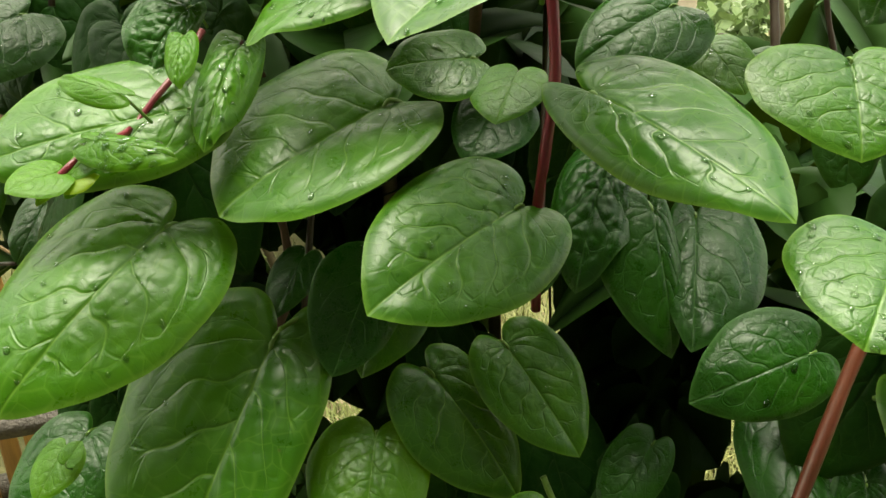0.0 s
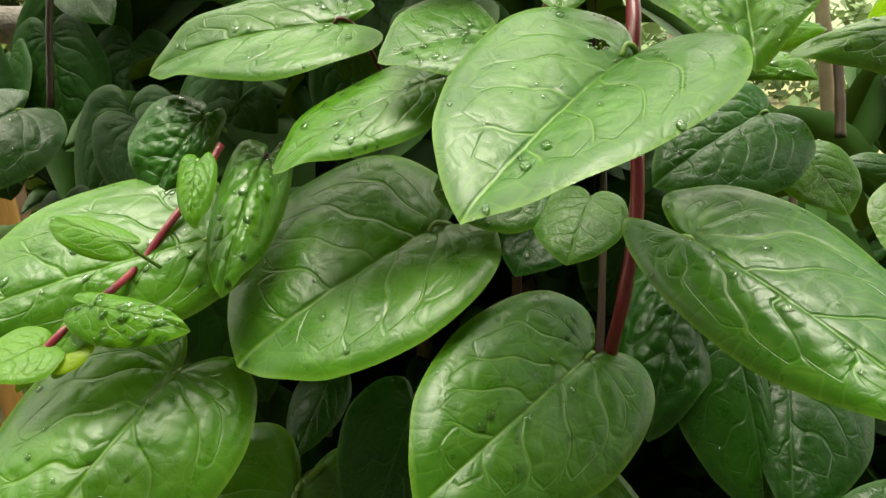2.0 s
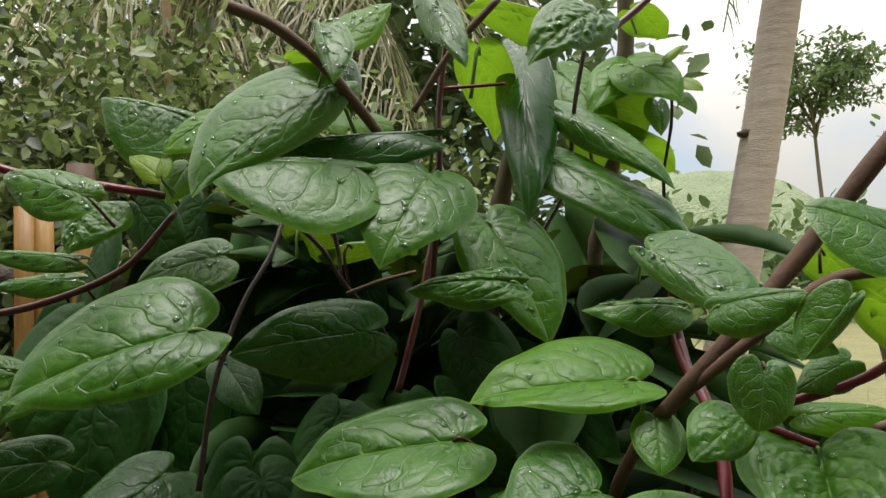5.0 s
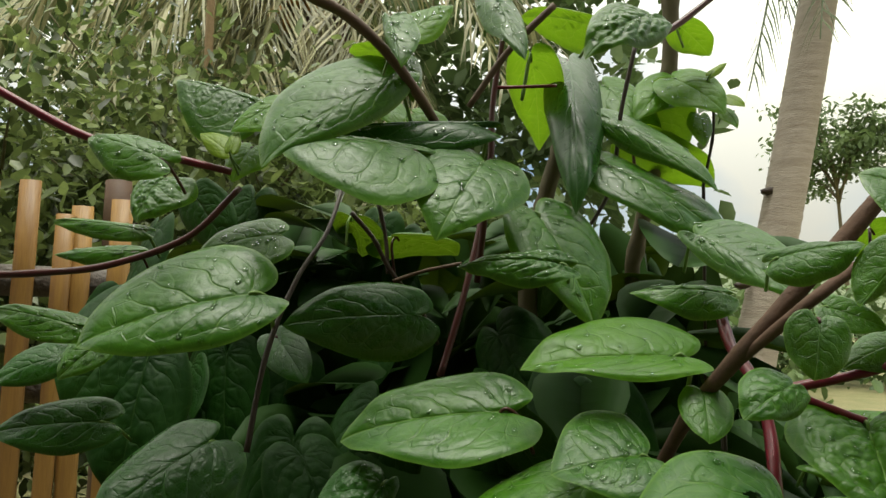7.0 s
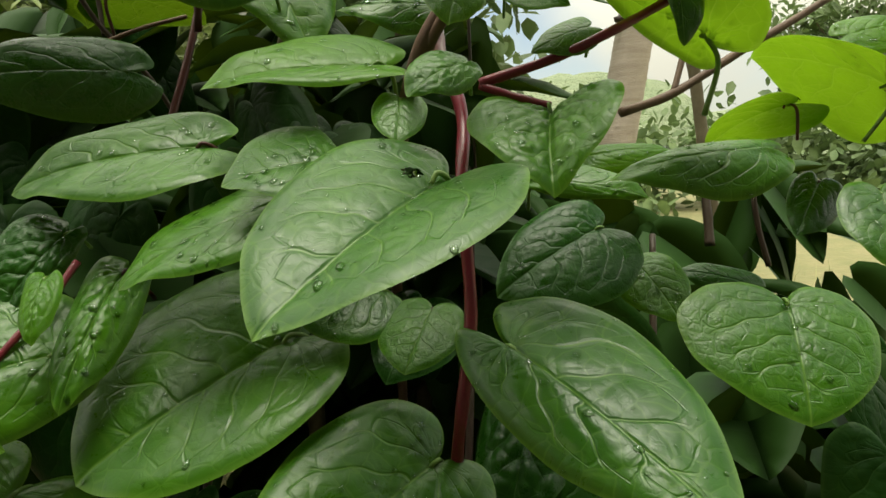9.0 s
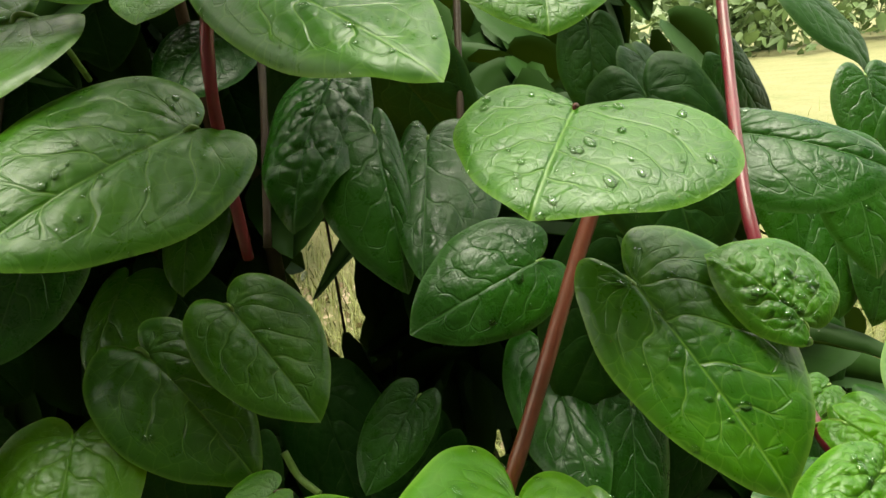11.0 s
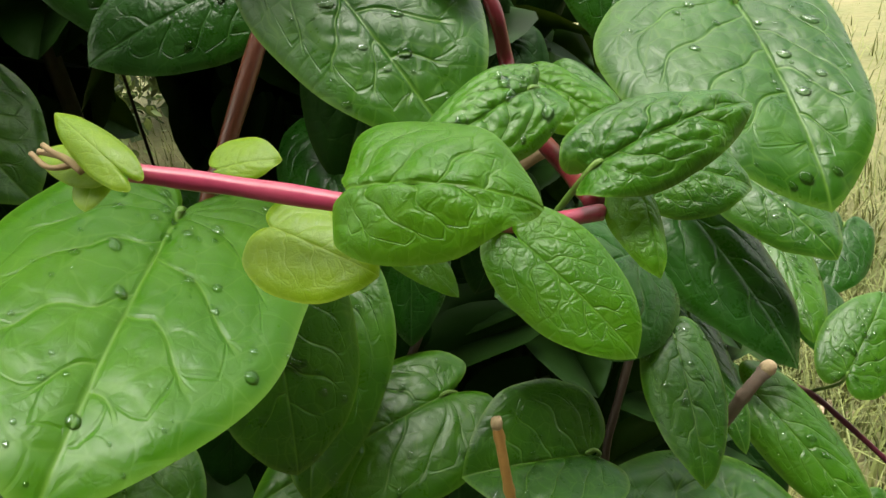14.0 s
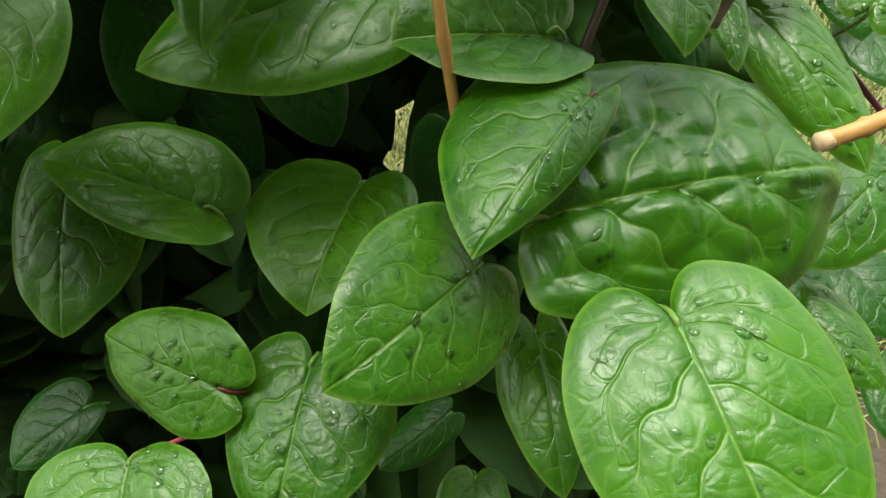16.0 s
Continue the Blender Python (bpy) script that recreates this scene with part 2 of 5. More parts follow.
BUSH = plain_material("bush_leaf", (0.095, 0.155, 0.042, 1), (0.37, 0.45, 0.15, 1), 9, 0.36, 0.1, 0.002, see=0.35, each=0.9)
BUSH_FAR = plain_material("far_tree_leaf", (0.09, 0.16, 0.05, 1), (0.18, 0.25, 0.09, 1), 1.2, 0.6, 0.1, 0.01, see=0.3, each=0.4)
HILL = plain_material("hill_woods", (0.15, 0.20, 0.11, 1), (0.23, 0.27, 0.16, 1), 0.35, 0.9, 1.0, 0.6)
GRASS = plain_material("grass_ground", (0.11, 0.13, 0.04, 1), (0.22, 0.19, 0.09, 1), 2.2, 0.9, 0.7, 0.02)
BLADE = plain_material("grass_blade", (0.16, 0.23, 0.05, 1), (0.36, 0.34, 0.13, 1), 2.5, 0.6, 0.1, 0.001, each=0.6)
SOIL = plain_material("bounce_cut_soil", (0.040, 0.030, 0.022, 1), (0.075, 0.055, 0.038, 1), 8, 0.9, 0.8, 0.01)
LITTER = plain_material("dry_litter", (0.55, 0.43, 0.33, 1), (0.40, 0.28, 0.19, 1), 30, 0.8, 0.4, 0.002)


# ---- builders ----
def mesh_object(name, verts, faces, material, parent=None, label="", smooth=True):
    me = bpy.data.meshes.new(name)
    me.from_pydata([tuple(v) for v in verts], [], [tuple(int(i) for i in f) for f in faces])
    me.materials.append(material)
    me.polygons.foreach_set("use_smooth", [smooth] * len(me.polygons))
    me.update()
    ob = new(name, me)
    if parent:
        ob.parent = parent
    if label:
        ob["label"] = label
    return ob


def empty(name, at=(0, 0, 0)):
    ob = new(name)
    ob.location = at
    return ob


def spline(points, per=8):
    """Points along a smooth line through the given ones."""
    p = [np.array(q, float) for q in points]
    p = [2 * p[0] - p[1], *p, 2 * p[-1] - p[-2]]
    out = []
    for a, b, c, d in zip(p, p[1:], p[2:], p[3:]):
        for k in range(per):
            s = k / per
            out.append(0.5 * (2 * b + (c - a) * s + (2 * a - 5 * b + 4 * c - d) * s * s + (3 * b - a - 3 * c + d) * s ** 3))
    out.append(p[-2])
    return np.array(out)


def tube(points, radius, sides=10, wobble=0.0, seed=0):
    """Verts and faces of a closed round tube along points; radius is a number or one per point."""
    pts = np.asarray(points, float)
    n = len(pts)
    rad = np.broadcast_to(np.asarray(radius, float), (n,))
    rng = np.random.default_rng(seed)
    tang = np.gradient(pts, axis=0)
    tang /= np.linalg.norm(tang, axis=1)[:, None] + 1e-12
    ref = np.array((0.31, 0.85, 0.42))
    verts = []
    for i in range(n):
        a = np.cross(tang[i], ref)
        a /= np.linalg.norm(a)
        b = np.cross(tang[i], a)
        for k in range(sides):
            g = 2 * math.pi * k / sides
            r = rad[i] * (1 + wobble * rng.normal())
            verts.append(pts[i] + r * (math.cos(g) * a + math.sin(g) * b))
    faces = [(i * sides + k, i * sides + (k + 1) % sides, (i + 1) * sides + (k + 1) % sides, (i + 1) * sides + k) for i in range(n - 1) for k in range(sides)]
    faces.append(tuple(range(sides - 1, -1, -1)))
    faces.append(tuple(range((n - 1) * sides, n * sides)))
    return np.array(verts), faces


HALF = [(0.0, 0.0), (-0.45, 0.055), (-0.92, 0.21), (-1.0, 0.42), (-0.50, 0.73), (0.10, 0.93), (0.27, 1.0), (0.44, 0.975), (0.61, 0.87), (0.77, 0.665), (0.90, 0.38), (0.965, 0.165), (1.0, 0.0)]


def leaf_outline(lobe, tip, full, spokes):
    """One side of a heart-shaped outline, from the notch to the tip: along and across, across 1 at the widest."""
    pts = [(u * lobe if u < 0 else u ** full, v) for u, v in HALF]
    pts = [(u, v * (1 - tip * max(0, u - 0.4) * 0.6)) for u, v in pts]
    line = spline([(u, v, 0) for u, v in pts], 6)[:, :2]
    step = np.r_[0, np.cumsum(np.hypot(*np.diff(line, axis=0).T))]
    s = np.linspace(0, step[-1], spokes // 2 + 1)
    return np.stack([np.interp(s, step, line[:, 0]), np.interp(s, step, line[:, 1])], 1)


def leaf_mesh(name, material, length, wl, wr, lobe, seed, puff=0.008, quilt=0.004, fold=0.05, arch=0.05, wave=0.012, crinkle=0.0, droop=0.05, point=0.1, full=1.0, cell=0.10, curl=0.0, bend=0.0, holes=()):
    """A leaf blade with sunken veins and raised tissue: x along the midrib from the notch, y across, z out of the upper face."""
    rng = np.random.default_rng(seed)
    slim = min(1.0, 1.1 * (wl + wr) / length)
    puff, quilt = puff * slim, quilt * slim
    rings, spokes = (18, 64) if length < 0.03 else (32, 96) if length < 0.055 else (44, 128)
    half = leaf_outline(lobe, point, full, spokes)
    edge = np.concatenate([half[:-1], (half * (1, -1))[::-1][:-1]])
    n = len(edge)
    # slightly uneven margin
    gs = np.linspace(0, 2 * math.pi, n, endpoint=False)
    uneven = 1 + 0.012 * np.sin(5 * gs + rng.uniform(0, 6)) + 0.008 * np.sin(11 * gs + rng.uniform(0, 6))
    edge = edge * np.stack([np.ones(n), uneven], 1)
    hub = np.array((0.30, 0.0))
    rho = np.linspace(0, 1, rings + 1)[1:] ** 0.9
    u = (hub[0] + rho[:, None] * (edge[None, :, 0] - hub[0])).ravel()
    q = (rho[:, None] * edge[None, :, 1]).ravel()
    rim = np.repeat(rho, n)
    u, q, rim = np.r_[hub[0], u], np.r_[0.0, q], np.r_[0.0, rim]
    side = np.where(q >= 0, 0, 1)
    aq = np.abs(q)
    wide = np.where(q >= 0, wl, wr) / length
    # side veins leave the midrib, bend forward and join in loops inside the margin; the lowest fan out of the notch
    lean, bow = rng.uniform(0.22, 0.32, 2), rng.uniform(0.08, 0.18, 2)
    bent = np.take(lean, side) * aq + np.take(bow, side) * aq ** 2 + 0.50 * np.clip(rim - 0.4, 0, 1) ** 2 * np.clip((0.95 - u) / 0.5, 0, 1) * np.clip(aq / 0.25, 0, 1)
    period = rng.uniform(0.20, 0.25)
    wobble = 0.10 * np.sin(9 * q + 5 * u + rng.uniform(0, 6)) * np.clip(aq / 0.15, 0, 1) + 0.07 * np.sin(17 * u - 11 * q + rng.uniform(0, 6)) * np.clip(aq / 0.15, 0, 1)
    u0 = u - bent
    turn = np.arctan2(aq * wide + 1e-6, u) - np.arctan2(aq * wide + 1e-6, bent)
    shift = np.take(np.r_[0.0, rng.uniform(0.25, 0.6)], side)
    phase = np.where(u0 > 0, u0 / period, -turn / 0.62) + shift + wobble
    gap = np.abs(phase - np.round(phase))
    arc = 0.64 + 0.24 * gap ** 0.6
    inner = np.clip((0.80 - rim) / 0.12, 0, 1)
    dome = 1 - (1 - 2 * gap) ** 2
    pillow = dome * inner * np.clip(np.abs(rim - arc) / 0.12, 0.25, 1) + 0.45 * (1 - inner) * np.clip((1 - rim) / 0.12, 0, 1)
    mid = np.exp(-(aq / 0.05) ** 2) * np.clip((1.0 - u) / 0.2, 0, 1)
    # cushions of tissue between the finer veins
    jit = rng.uniform(0.12, 0.88, (40, 40, 2))
    ga, gb = u / cell + 12, q * wide / cell + 20
    f1, f2 = np.full(len(u), 9.0), np.full(len(u), 9.0)
    for da in (-1, 0, 1):
        for db in (-1, 0, 1):
            ia, ib = np.floor(ga).astype(int) + da, np.floor(gb).astype(int) + db
            seat = jit[np.clip(ia, 0, 39), np.clip(ib, 0, 39)]
            dist = np.hypot(ga - ia - seat[:, 0], gb - ib - seat[:, 1])
            f2 = np.minimum(f2, np.maximum(f1, dist))
            f1 = np.minimum(f1, dist)
    cushion = np.clip((f2 - f1) / 0.7, 0, 1)
    cushion = (1 - (1 - cushion) ** 2) * np.clip((1 - rim) / 0.15, 0, 1)
    relief = puff * (pillow - 0.5 - 0.7 * mid) + quilt * (cushion - 0.6)
    fa, fb = rng.uniform(0, 6.28, 2)
    round_it = np.arctan2(q, u - 0.3)
    wavy = wave * rim ** 3 * (np.sin(3 * round_it + fa) + 0.6 * np.sin(7 * round_it + fb))
    bumps = np.zeros_like(u)
    if crinkle:
        for k in range(6):
            kx, ky, ph = rng.normal(0, 13), rng.normal(0, 9), rng.uniform(0, 6.28)
            bumps += np.sin(kx * u + ky * q + ph)
        bumps = crinkle * 0.35 * (np.abs(bumps) - 1.2)
    body = fold * (aq - 0.3) * (wl + wr) / length + arch * (4 * u * (1 - u)) * (1 - aq ** 2) - 0.055 * aq ** 2 - droop * np.clip(u - 0.7, 0, 1) ** 2 * 3
    body = body - 0.014 * np.clip((rim - 0.86) / 0.14, 0, 1) ** 2 - curl * rim ** 4 * aq - bend * (u - 0.2) ** 2
    x = u * length
    y = q * np.where(q >= 0, wl, wr)
    z = (body + relief + wavy + bumps) * length
    verts = np.stack([x, y, z], 1)
    faces = [(0, 1 + (k + 1) % n, 1 + k) for k in range(n)]
    for r in range(rings - 1):
        a, b = 1 + r * n, 1 + (r + 1) * n
        faces += [(a + k, a + (k + 1) % n, b + (k + 1) % n, b + k) for k in range(n)]
    for hu, hq, hr in holes:
        faces = [f for f in faces if math.hypot(u[f[0]] - hu, (q[f[0]] - hq) * 0.5) > hr * (1 + 0.3 * math.sin(f[0] * 1.7))]
    me = bpy.data.meshes.new(name)
    me.from_pydata(verts.tolist(), [], faces)
    me.materials.append(material)
    me.polygons.foreach_set("use_smooth", [True] * len(me.polygons))
    for key, values in (("rim", rim), ("flow", phase + 20), ("across", aq)):
        me.attributes.new(key, "FLOAT", "POINT").data.foreach_set("value", values.astype(np.float32))
    loops = np.empty(len(me.loops), np.int32)
    me.loops.foreach_get("vertex_index", loops)
    uvs = np.stack([u * 0.9 + seed % 7, y / length * 0.9], 1)[loops]
    me.uv_layers.new(name="UVMap").data.foreach_set("uv", uvs.astype(np.float32).ravel())
    me.update()
    return me


def leaf_pose(base, tip, normal):
    x = (Vector(tip) - Vector(base)).normalized()
    z = Vector(normal)
    z = (z - z.dot(x) * x).normalized()
    y = z.cross(x)
    return Matrix.Translation(base) @ Matrix((x, y, z)).transposed().to_4x4()


def droplets(blade, count, seed):
    """Flat beads of water that lie on the upper face of a leaf."""
    rng = np.random.default_rng(seed)
    me = blade.data
    verts, faces = [], []
    pick = rng.integers(len(me.vertices) // 8, len(me.vertices), count)
    for p in pick:
        v = me.vertices[int(p)]
        nrm = v.normal
        a = nrm.orthogonal().normalized()
        b = nrm.cross(a)
        r = 0.0004 + 0.0013 * rng.random() ** 2
        long = 1 + 0.9 * rng.random()
        o = len(verts)
        for h, s in ((-0.05, 1.0), (0.26, 0.93), (0.44, 0.66), (0.52, 0.28)):
            for k in range(9):
                g = 2 * math.pi * k / 9
                verts.append(v.co + nrm * (h * r) + (a * math.cos(g) * long + b * math.sin(g)) * (s * r))
        for i in range(3):
            faces += [(o + i * 9 + k, o + i * 9 + (k + 1) % 9, o + i * 9 + 9 + (k + 1) % 9, o + i * 9 + 9 + k) for k in range(9)]
        faces.append(tuple(o + 27 + k for k in range(9)))
    ob = mesh_object("water_droplet", verts, faces, WATER, blade, "clear beads of rain water")
    ob["kind"] = "stuff"
    return ob


vine = tagged(empty("climbing_vine", (0.05, 0.45, 0.0)), "leafy climbing vine with glossy wet green leaves and red stems", "climbing plant")
VINE_INV = Matrix.Translation((-0.05, -0.45, 0.0))
SPOTS = []
LEAF_LABEL = {"m": "", "d": "dark green leaf, old or coloured for shade", "y": "bright fresh green young leaf", "s": "small yellow-green shoot leaf"}


def hang(ob):
    """Puts a part of the vine, built in world places, under the vine."""
    ob.parent = vine
    ob.matrix_parent_inverse = VINE_INV
    return ob


def petiole(base, tip, normal, kind, seed, length):
    rng = np.random.default_rng(seed)
    b, x, n = np.array(base), np.array(Vector(tip) - Vector(base)), np.array(normal)
    x /= np.linalg.norm(x)
    run = 0.16 * length + 0.004
    mid = b - x * 0.35 * run - n * 0.6 * run
    end = mid - n * run * 1.2 + np.array((rng.normal(0, 0.2) * run, 0.5 * run, -0.2 * run))
    line = spline([b + x * 0.05 * length - n * 0.0032, b - n * 0.06 * run, mid, end], 5)
    thick = 0.0005 + 0.009 * length
    v, f = tube(line, np.linspace(thick * 0.7, thick, len(line)), 7)
    return hang(mesh_object("petiole", v, f, STEM["green" if kind[0] in "myds" and seed % 6 else "darkred"]))


def leaf(kind, base, tip, normal, wl, wr, lobe=0.17, drops=None, stalk=True, **shape):
    """A leaf of the vine from the place of its notch to its tip."""
    seed = len(SPOTS) + 1
    length = (Vector(tip) - Vector(base)).length
    rng = np.random.default_rng(seed)
    form = dict(puff=rng.uniform(0.0035, 0.0065), quilt=rng.uniform(0.002, 0.0042), fold=rng.uniform(0.0, 0.10), arch=rng.uniform(0.03, 0.07), wave=rng.uniform(0.006, 0.018), droop=rng.uniform(0.0, 0.08), point=rng.uniform(-0.25, 0.25), full=rng.uniform(1.0, 1.2))
    if "c" in kind:
        form.update(puff=0.022, quilt=0.016, crinkle=0.004, wave=0.03, arch=0.10, cell=0.115)
    form.update(shape)
    blade = new("leaf", leaf_mesh("leaf", LEAF[kind[0]], length, wl, wr, lobe, seed, **form))
    blade.matrix_basis = leaf_pose(base, tip, normal)
    hang(blade)
    if LEAF_LABEL[kind[0]]:
        blade["label"] = LEAF_LABEL[kind[0]]
    count = drops if drops is not None else int(rng.integers(24, 64)) if kind[0] in "my" and length > 0.035 else int(rng.integers(0, 9)) if kind[0] == "d" else 0
    if count:
        droplets(blade, count, seed)
    if stalk:
        petiole(base, tip, normal, kind, seed, length)
    SPOTS.append((*base, *tip))
    return blade


STEM_LABEL = {"red": "smooth dark red stem", "pink": "tender pink shoot stem", "green": "thin green stem", "brown": "woody brown branch", "bark": "grey-brown woody branch", "purple": "thin purple stem"}


def stem(name, radius, look_of, points):
    """A stem of the vine through some places; sticks and stakes stand as things of their own."""
    line = spline(points, 8)
    rng = np.random.default_rng(int(abs(points[0][0]) * 9999))
    r = radius * np.linspace(1.08, 0.92, len(line)) * (1 + 0.05 * np.sin(np.arange(len(line)) * 0.9 + rng.uniform(0, 6)))
    if name in ("cut_stick", "stake", "pole"):
        return stick(name, radius, look_of, line)
    v, f = tube(line, r, 10)
    ob = hang(mesh_object(name, v, f, STEM[look_of]))
    if look_of in STEM_LABEL:
        ob["label"] = STEM_LABEL[look_of]
    return ob


STICK_LABEL = {"bamboo": "thin yellow bamboo stick cut off square", "grey": "weathered grey cut stick with pale end", "tan": "dry tan twig with small knots", "stake": "upright brown wooden stake among the leaves", "dark": "thin dark upright stick"}


def stick(name, radius, look_of, line):
    """A cut stick or stake with knots and a pale cut end."""
    if name != "cut_stick":
        foot = np.array((line[-1][0], line[-1][1] + 0.02, -0.02))
        line = np.concatenate([line, line[-1] + (foot - line[-1]) * np.linspace(0.08, 1, 12)[:, None]])
    thing = tagged(empty(name, line[0]), STICK_LABEL[look_of], "stick" if name == "cut_stick" else name)
    n = len(line)
    r = np.full(n, radius)
    r[2::7] *= 1.22
    v, f = tube(line - line[0], r, 12, 0.02, n)
    mesh_object("shaft", v, f, STEM[look_of], thing)
    a = (line[1] - line[0]) / np.linalg.norm(line[1] - line[0])
    v, f = tube([-a * radius * 0.9, -a * radius * 0.35, a * radius * 0.3, a * radius * 1.4], np.array((0.8, 1.12, 1.18, 1.0)) * radius, 10, 0.08, 3)
    mesh_object("cut_end", v, f, STEM["pith"], thing, "pale knobbly cut end")
    return thing


# ---- unseen wall added behind the camera: closes the place, blocks front sky light ----
PLASTER = plain_material("blocking_wall_plaster", (0.13, 0.12, 0.10, 1), (0.085, 0.08, 0.07, 1), 1.5, 0.9, 0.3, 0.004)
wv = [(x, y, z) for z in (0, 5.6) for x, y in ((-5, -1.35), (5, -1.35), (5, -1.55), (-5, -1.55))]
tagged(mesh_object("wall_south", wv, [(0, 1, 5, 4), (1, 2, 6, 5), (2, 3, 7, 6), (3, 0, 4, 7), (4, 5, 6, 7), (3, 2, 1, 0)], PLASTER, smooth=False), "added unseen plain grey wall that blocks front sky light", "wall", kind="structure")


# ---- ground, hill and far woods ----
def ground_sheet():
    xs = np.r_[-400, -120, -40, -15, np.linspace(-6, 6, 40), 15, 40, 120, 400]
    ys = np.r_[-300, -60, -15, np.linspace(-4, 10, 46), 20, 50, 150, 500]
    verts = []
    for y in ys:
        for x in xs:
            near = math.exp(-(x * x + y * y) / 120)
            verts.append((x, y, 0.03 * near * noise.noise((x * 1.3, y * 1.3, 0))))
    w = len(xs)
    faces = [(j * w + i, j * w + i + 1, (j + 1) * w + i + 1, (j + 1) * w + i) for j in range(len(ys) - 1) for i in range(w - 1)]
    return tagged(mesh_object("ground", verts, faces, GRASS), "dry yellow-green grassy ground of a garden", "ground", kind="structure")


ground_sheet()


def bounce_cut_bed():
    """Unseen dark earth under the vine, wall to grass, added to cut bounced light."""
    nx, ny = 40, 24
    verts = []
    for j in range(ny + 1):
        for i in range(nx + 1):
            x, y = -3 + 6 * i / nx, -1.34 + 2.0 * j / ny + 0.10 * noise.noise((i * 0.5, 3.1, 0)) * (j == ny)
            lip = min(1, (ny - j) / 3, i / 3, (nx - i) / 3)
            verts.append((x, y, -0.03 + lip * (0.075 + 0.03 * noise.noise((x * 5, y * 5, 1)) + 0.012 * noise.noise((x * 19, y * 19, 2)))))
    w = nx + 1
    faces = [(j * w + i, j * w + i + 1, (j + 1) * w + i + 1, (j + 1) * w + i) for j in range(ny) for i in range(nx)]
    return tagged(mesh_object("soil", verts, faces, SOIL), "added unseen dark soil that cuts light bounced up into the vine", "soil", kind="structure")


bounce_cut_bed()


def grass_patch(count=30000):
    rng = np.random.default_rng(4)
    verts, faces = [], []
    for k in range(count):
        x, y = (rng.normal(0.75, 0.7), rng.normal(1.5, 0.75)) if k % 3 else (rng.normal(0.6, 2.2), rng.normal(2.4, 1.6))
        if y < 0.95 - abs(x) * 0.8 or y < -0.3:
            continue
        h, w, g, b = rng.uniform(0.06, 0.24), rng.uniform(0.002, 0.005), rng.uniform(0, 6.28), rng.uniform(0.2, 1.1)
        dx, dy = math.cos(g), math.sin(g)
        o = len(verts)
        for s in (0, 0.5, 1):
            lean = b * h * s * s
            cx, cy, cz = x + dx * lean, y + dy * lean, h * s * (1 - 0.25 * b * s) - 0.01
            ww = w * (1 - 0.95 * s)
            verts += [(cx - dy * ww, cy + dx * ww, cz), (cx + dy * ww, cy - dx * ww, cz)]
        faces += [(o, o + 1, o + 3, o + 2), (o + 2, o + 3, o + 5, o + 4)]
    return tagged(mesh_object("grass", verts, faces, BLADE), "long thin dry and green grass blades", "grass", kind="stuff")


grass_patch()


def litter(count=900):
    """Dry curled leaf pieces on the ground under and behind the vine."""
    rng = np.random.default_rng(15)
    spots = np.stack([rng.uniform(-0.7, 1.3, count), rng.uniform(0.4, 3.2, count), np.full(count, 0.03)], 1)
    v, f = leaf_cloud(spots, np.array((0.01, 0.01, 0.006)), count, 0.04, 16, 1.6)
    return tagged(mesh_object("leaf_litter", v, f, LITTER), "pale dry leaf litter lying on the ground", "litter", kind="stuff")


def hill(name, at, size, height, seed):
    n = 40
    verts = []
    for j in range(n + 1):
        for i in range(n + 1):
            a, b = i / n * 2 - 1, j / n * 2 - 1
            d = max(0, 1 - (a * a + b * b))
            x, y = at[0] + a * size[0], at[1] + b * size[1]
            verts.append((x, y, height * d ** 0.8 + (0.06 * height * noise.noise((x * 0.35, y * 0.35, seed)) + 0.10 * height * noise.noise((x * 0.09, y * 0.09, seed))) * min(1, d * 4) - 0.2))
    w = n + 1
    faces = [(j * w + i, j * w + i + 1, (j + 1) * w + i + 1, (j + 1) * w + i) for j in range(n) for i in range(n)]
    return tagged(mesh_object(name, verts, faces, HILL), "far green wooded hill under a white sky", "hill", kind="structure")


hill("backdrop_hill", (25, 95), (24, 18), 13.5, 3)
hill("backdrop_hill", (70, 120), (60, 25), 9.0, 8)
hill("backdrop_hill", (-60, 120), (60, 25), 10.0, 5)


def leaf_cloud(centres, spread, count, size, seed, long=2.0):
    """Verts and faces of many small folded leaves round some centres."""
    rng = np.random.default_rng(seed)
    verts, faces = [], []
    centres = np.asarray(centres, float)
    for k in range(count):
        c = centres[rng.integers(len(centres))] + rng.normal(0, 1, 3) * spread
        d = rng.normal(0, 1, 3) + (0, 0, -0.3)
        d /= np.linalg.norm(d)
        s = np.cross(d, rng.normal(0, 1, 3) * 0.4 + (0, 0, 1))
        s /= np.linalg.norm(s) + 1e-9
        up = np.cross(s, d)
        ln = size * rng.uniform(0.6, 1.3)
        w = ln / long / 2
        o = len(verts)
        verts += [c, c + d * ln * 0.3 + s * w + up * w * 0.3, c + d * ln * 0.7 + s * w * 0.8 + up * w * 0.2, c + d * ln, c + d * ln * 0.7 - s * w * 0.8 + up * w * 0.2, c + d * ln * 0.3 - s * w + up * w * 0.3, c + d * ln * 0.5]
        faces += [(o, o + 1, o + 6), (o + 1, o + 2, o + 6), (o + 2, o + 3, o + 6), (o + 3, o + 4, o + 6), (o + 4, o + 5, o + 6), (o + 5, o, o + 6)]
    return verts, faces


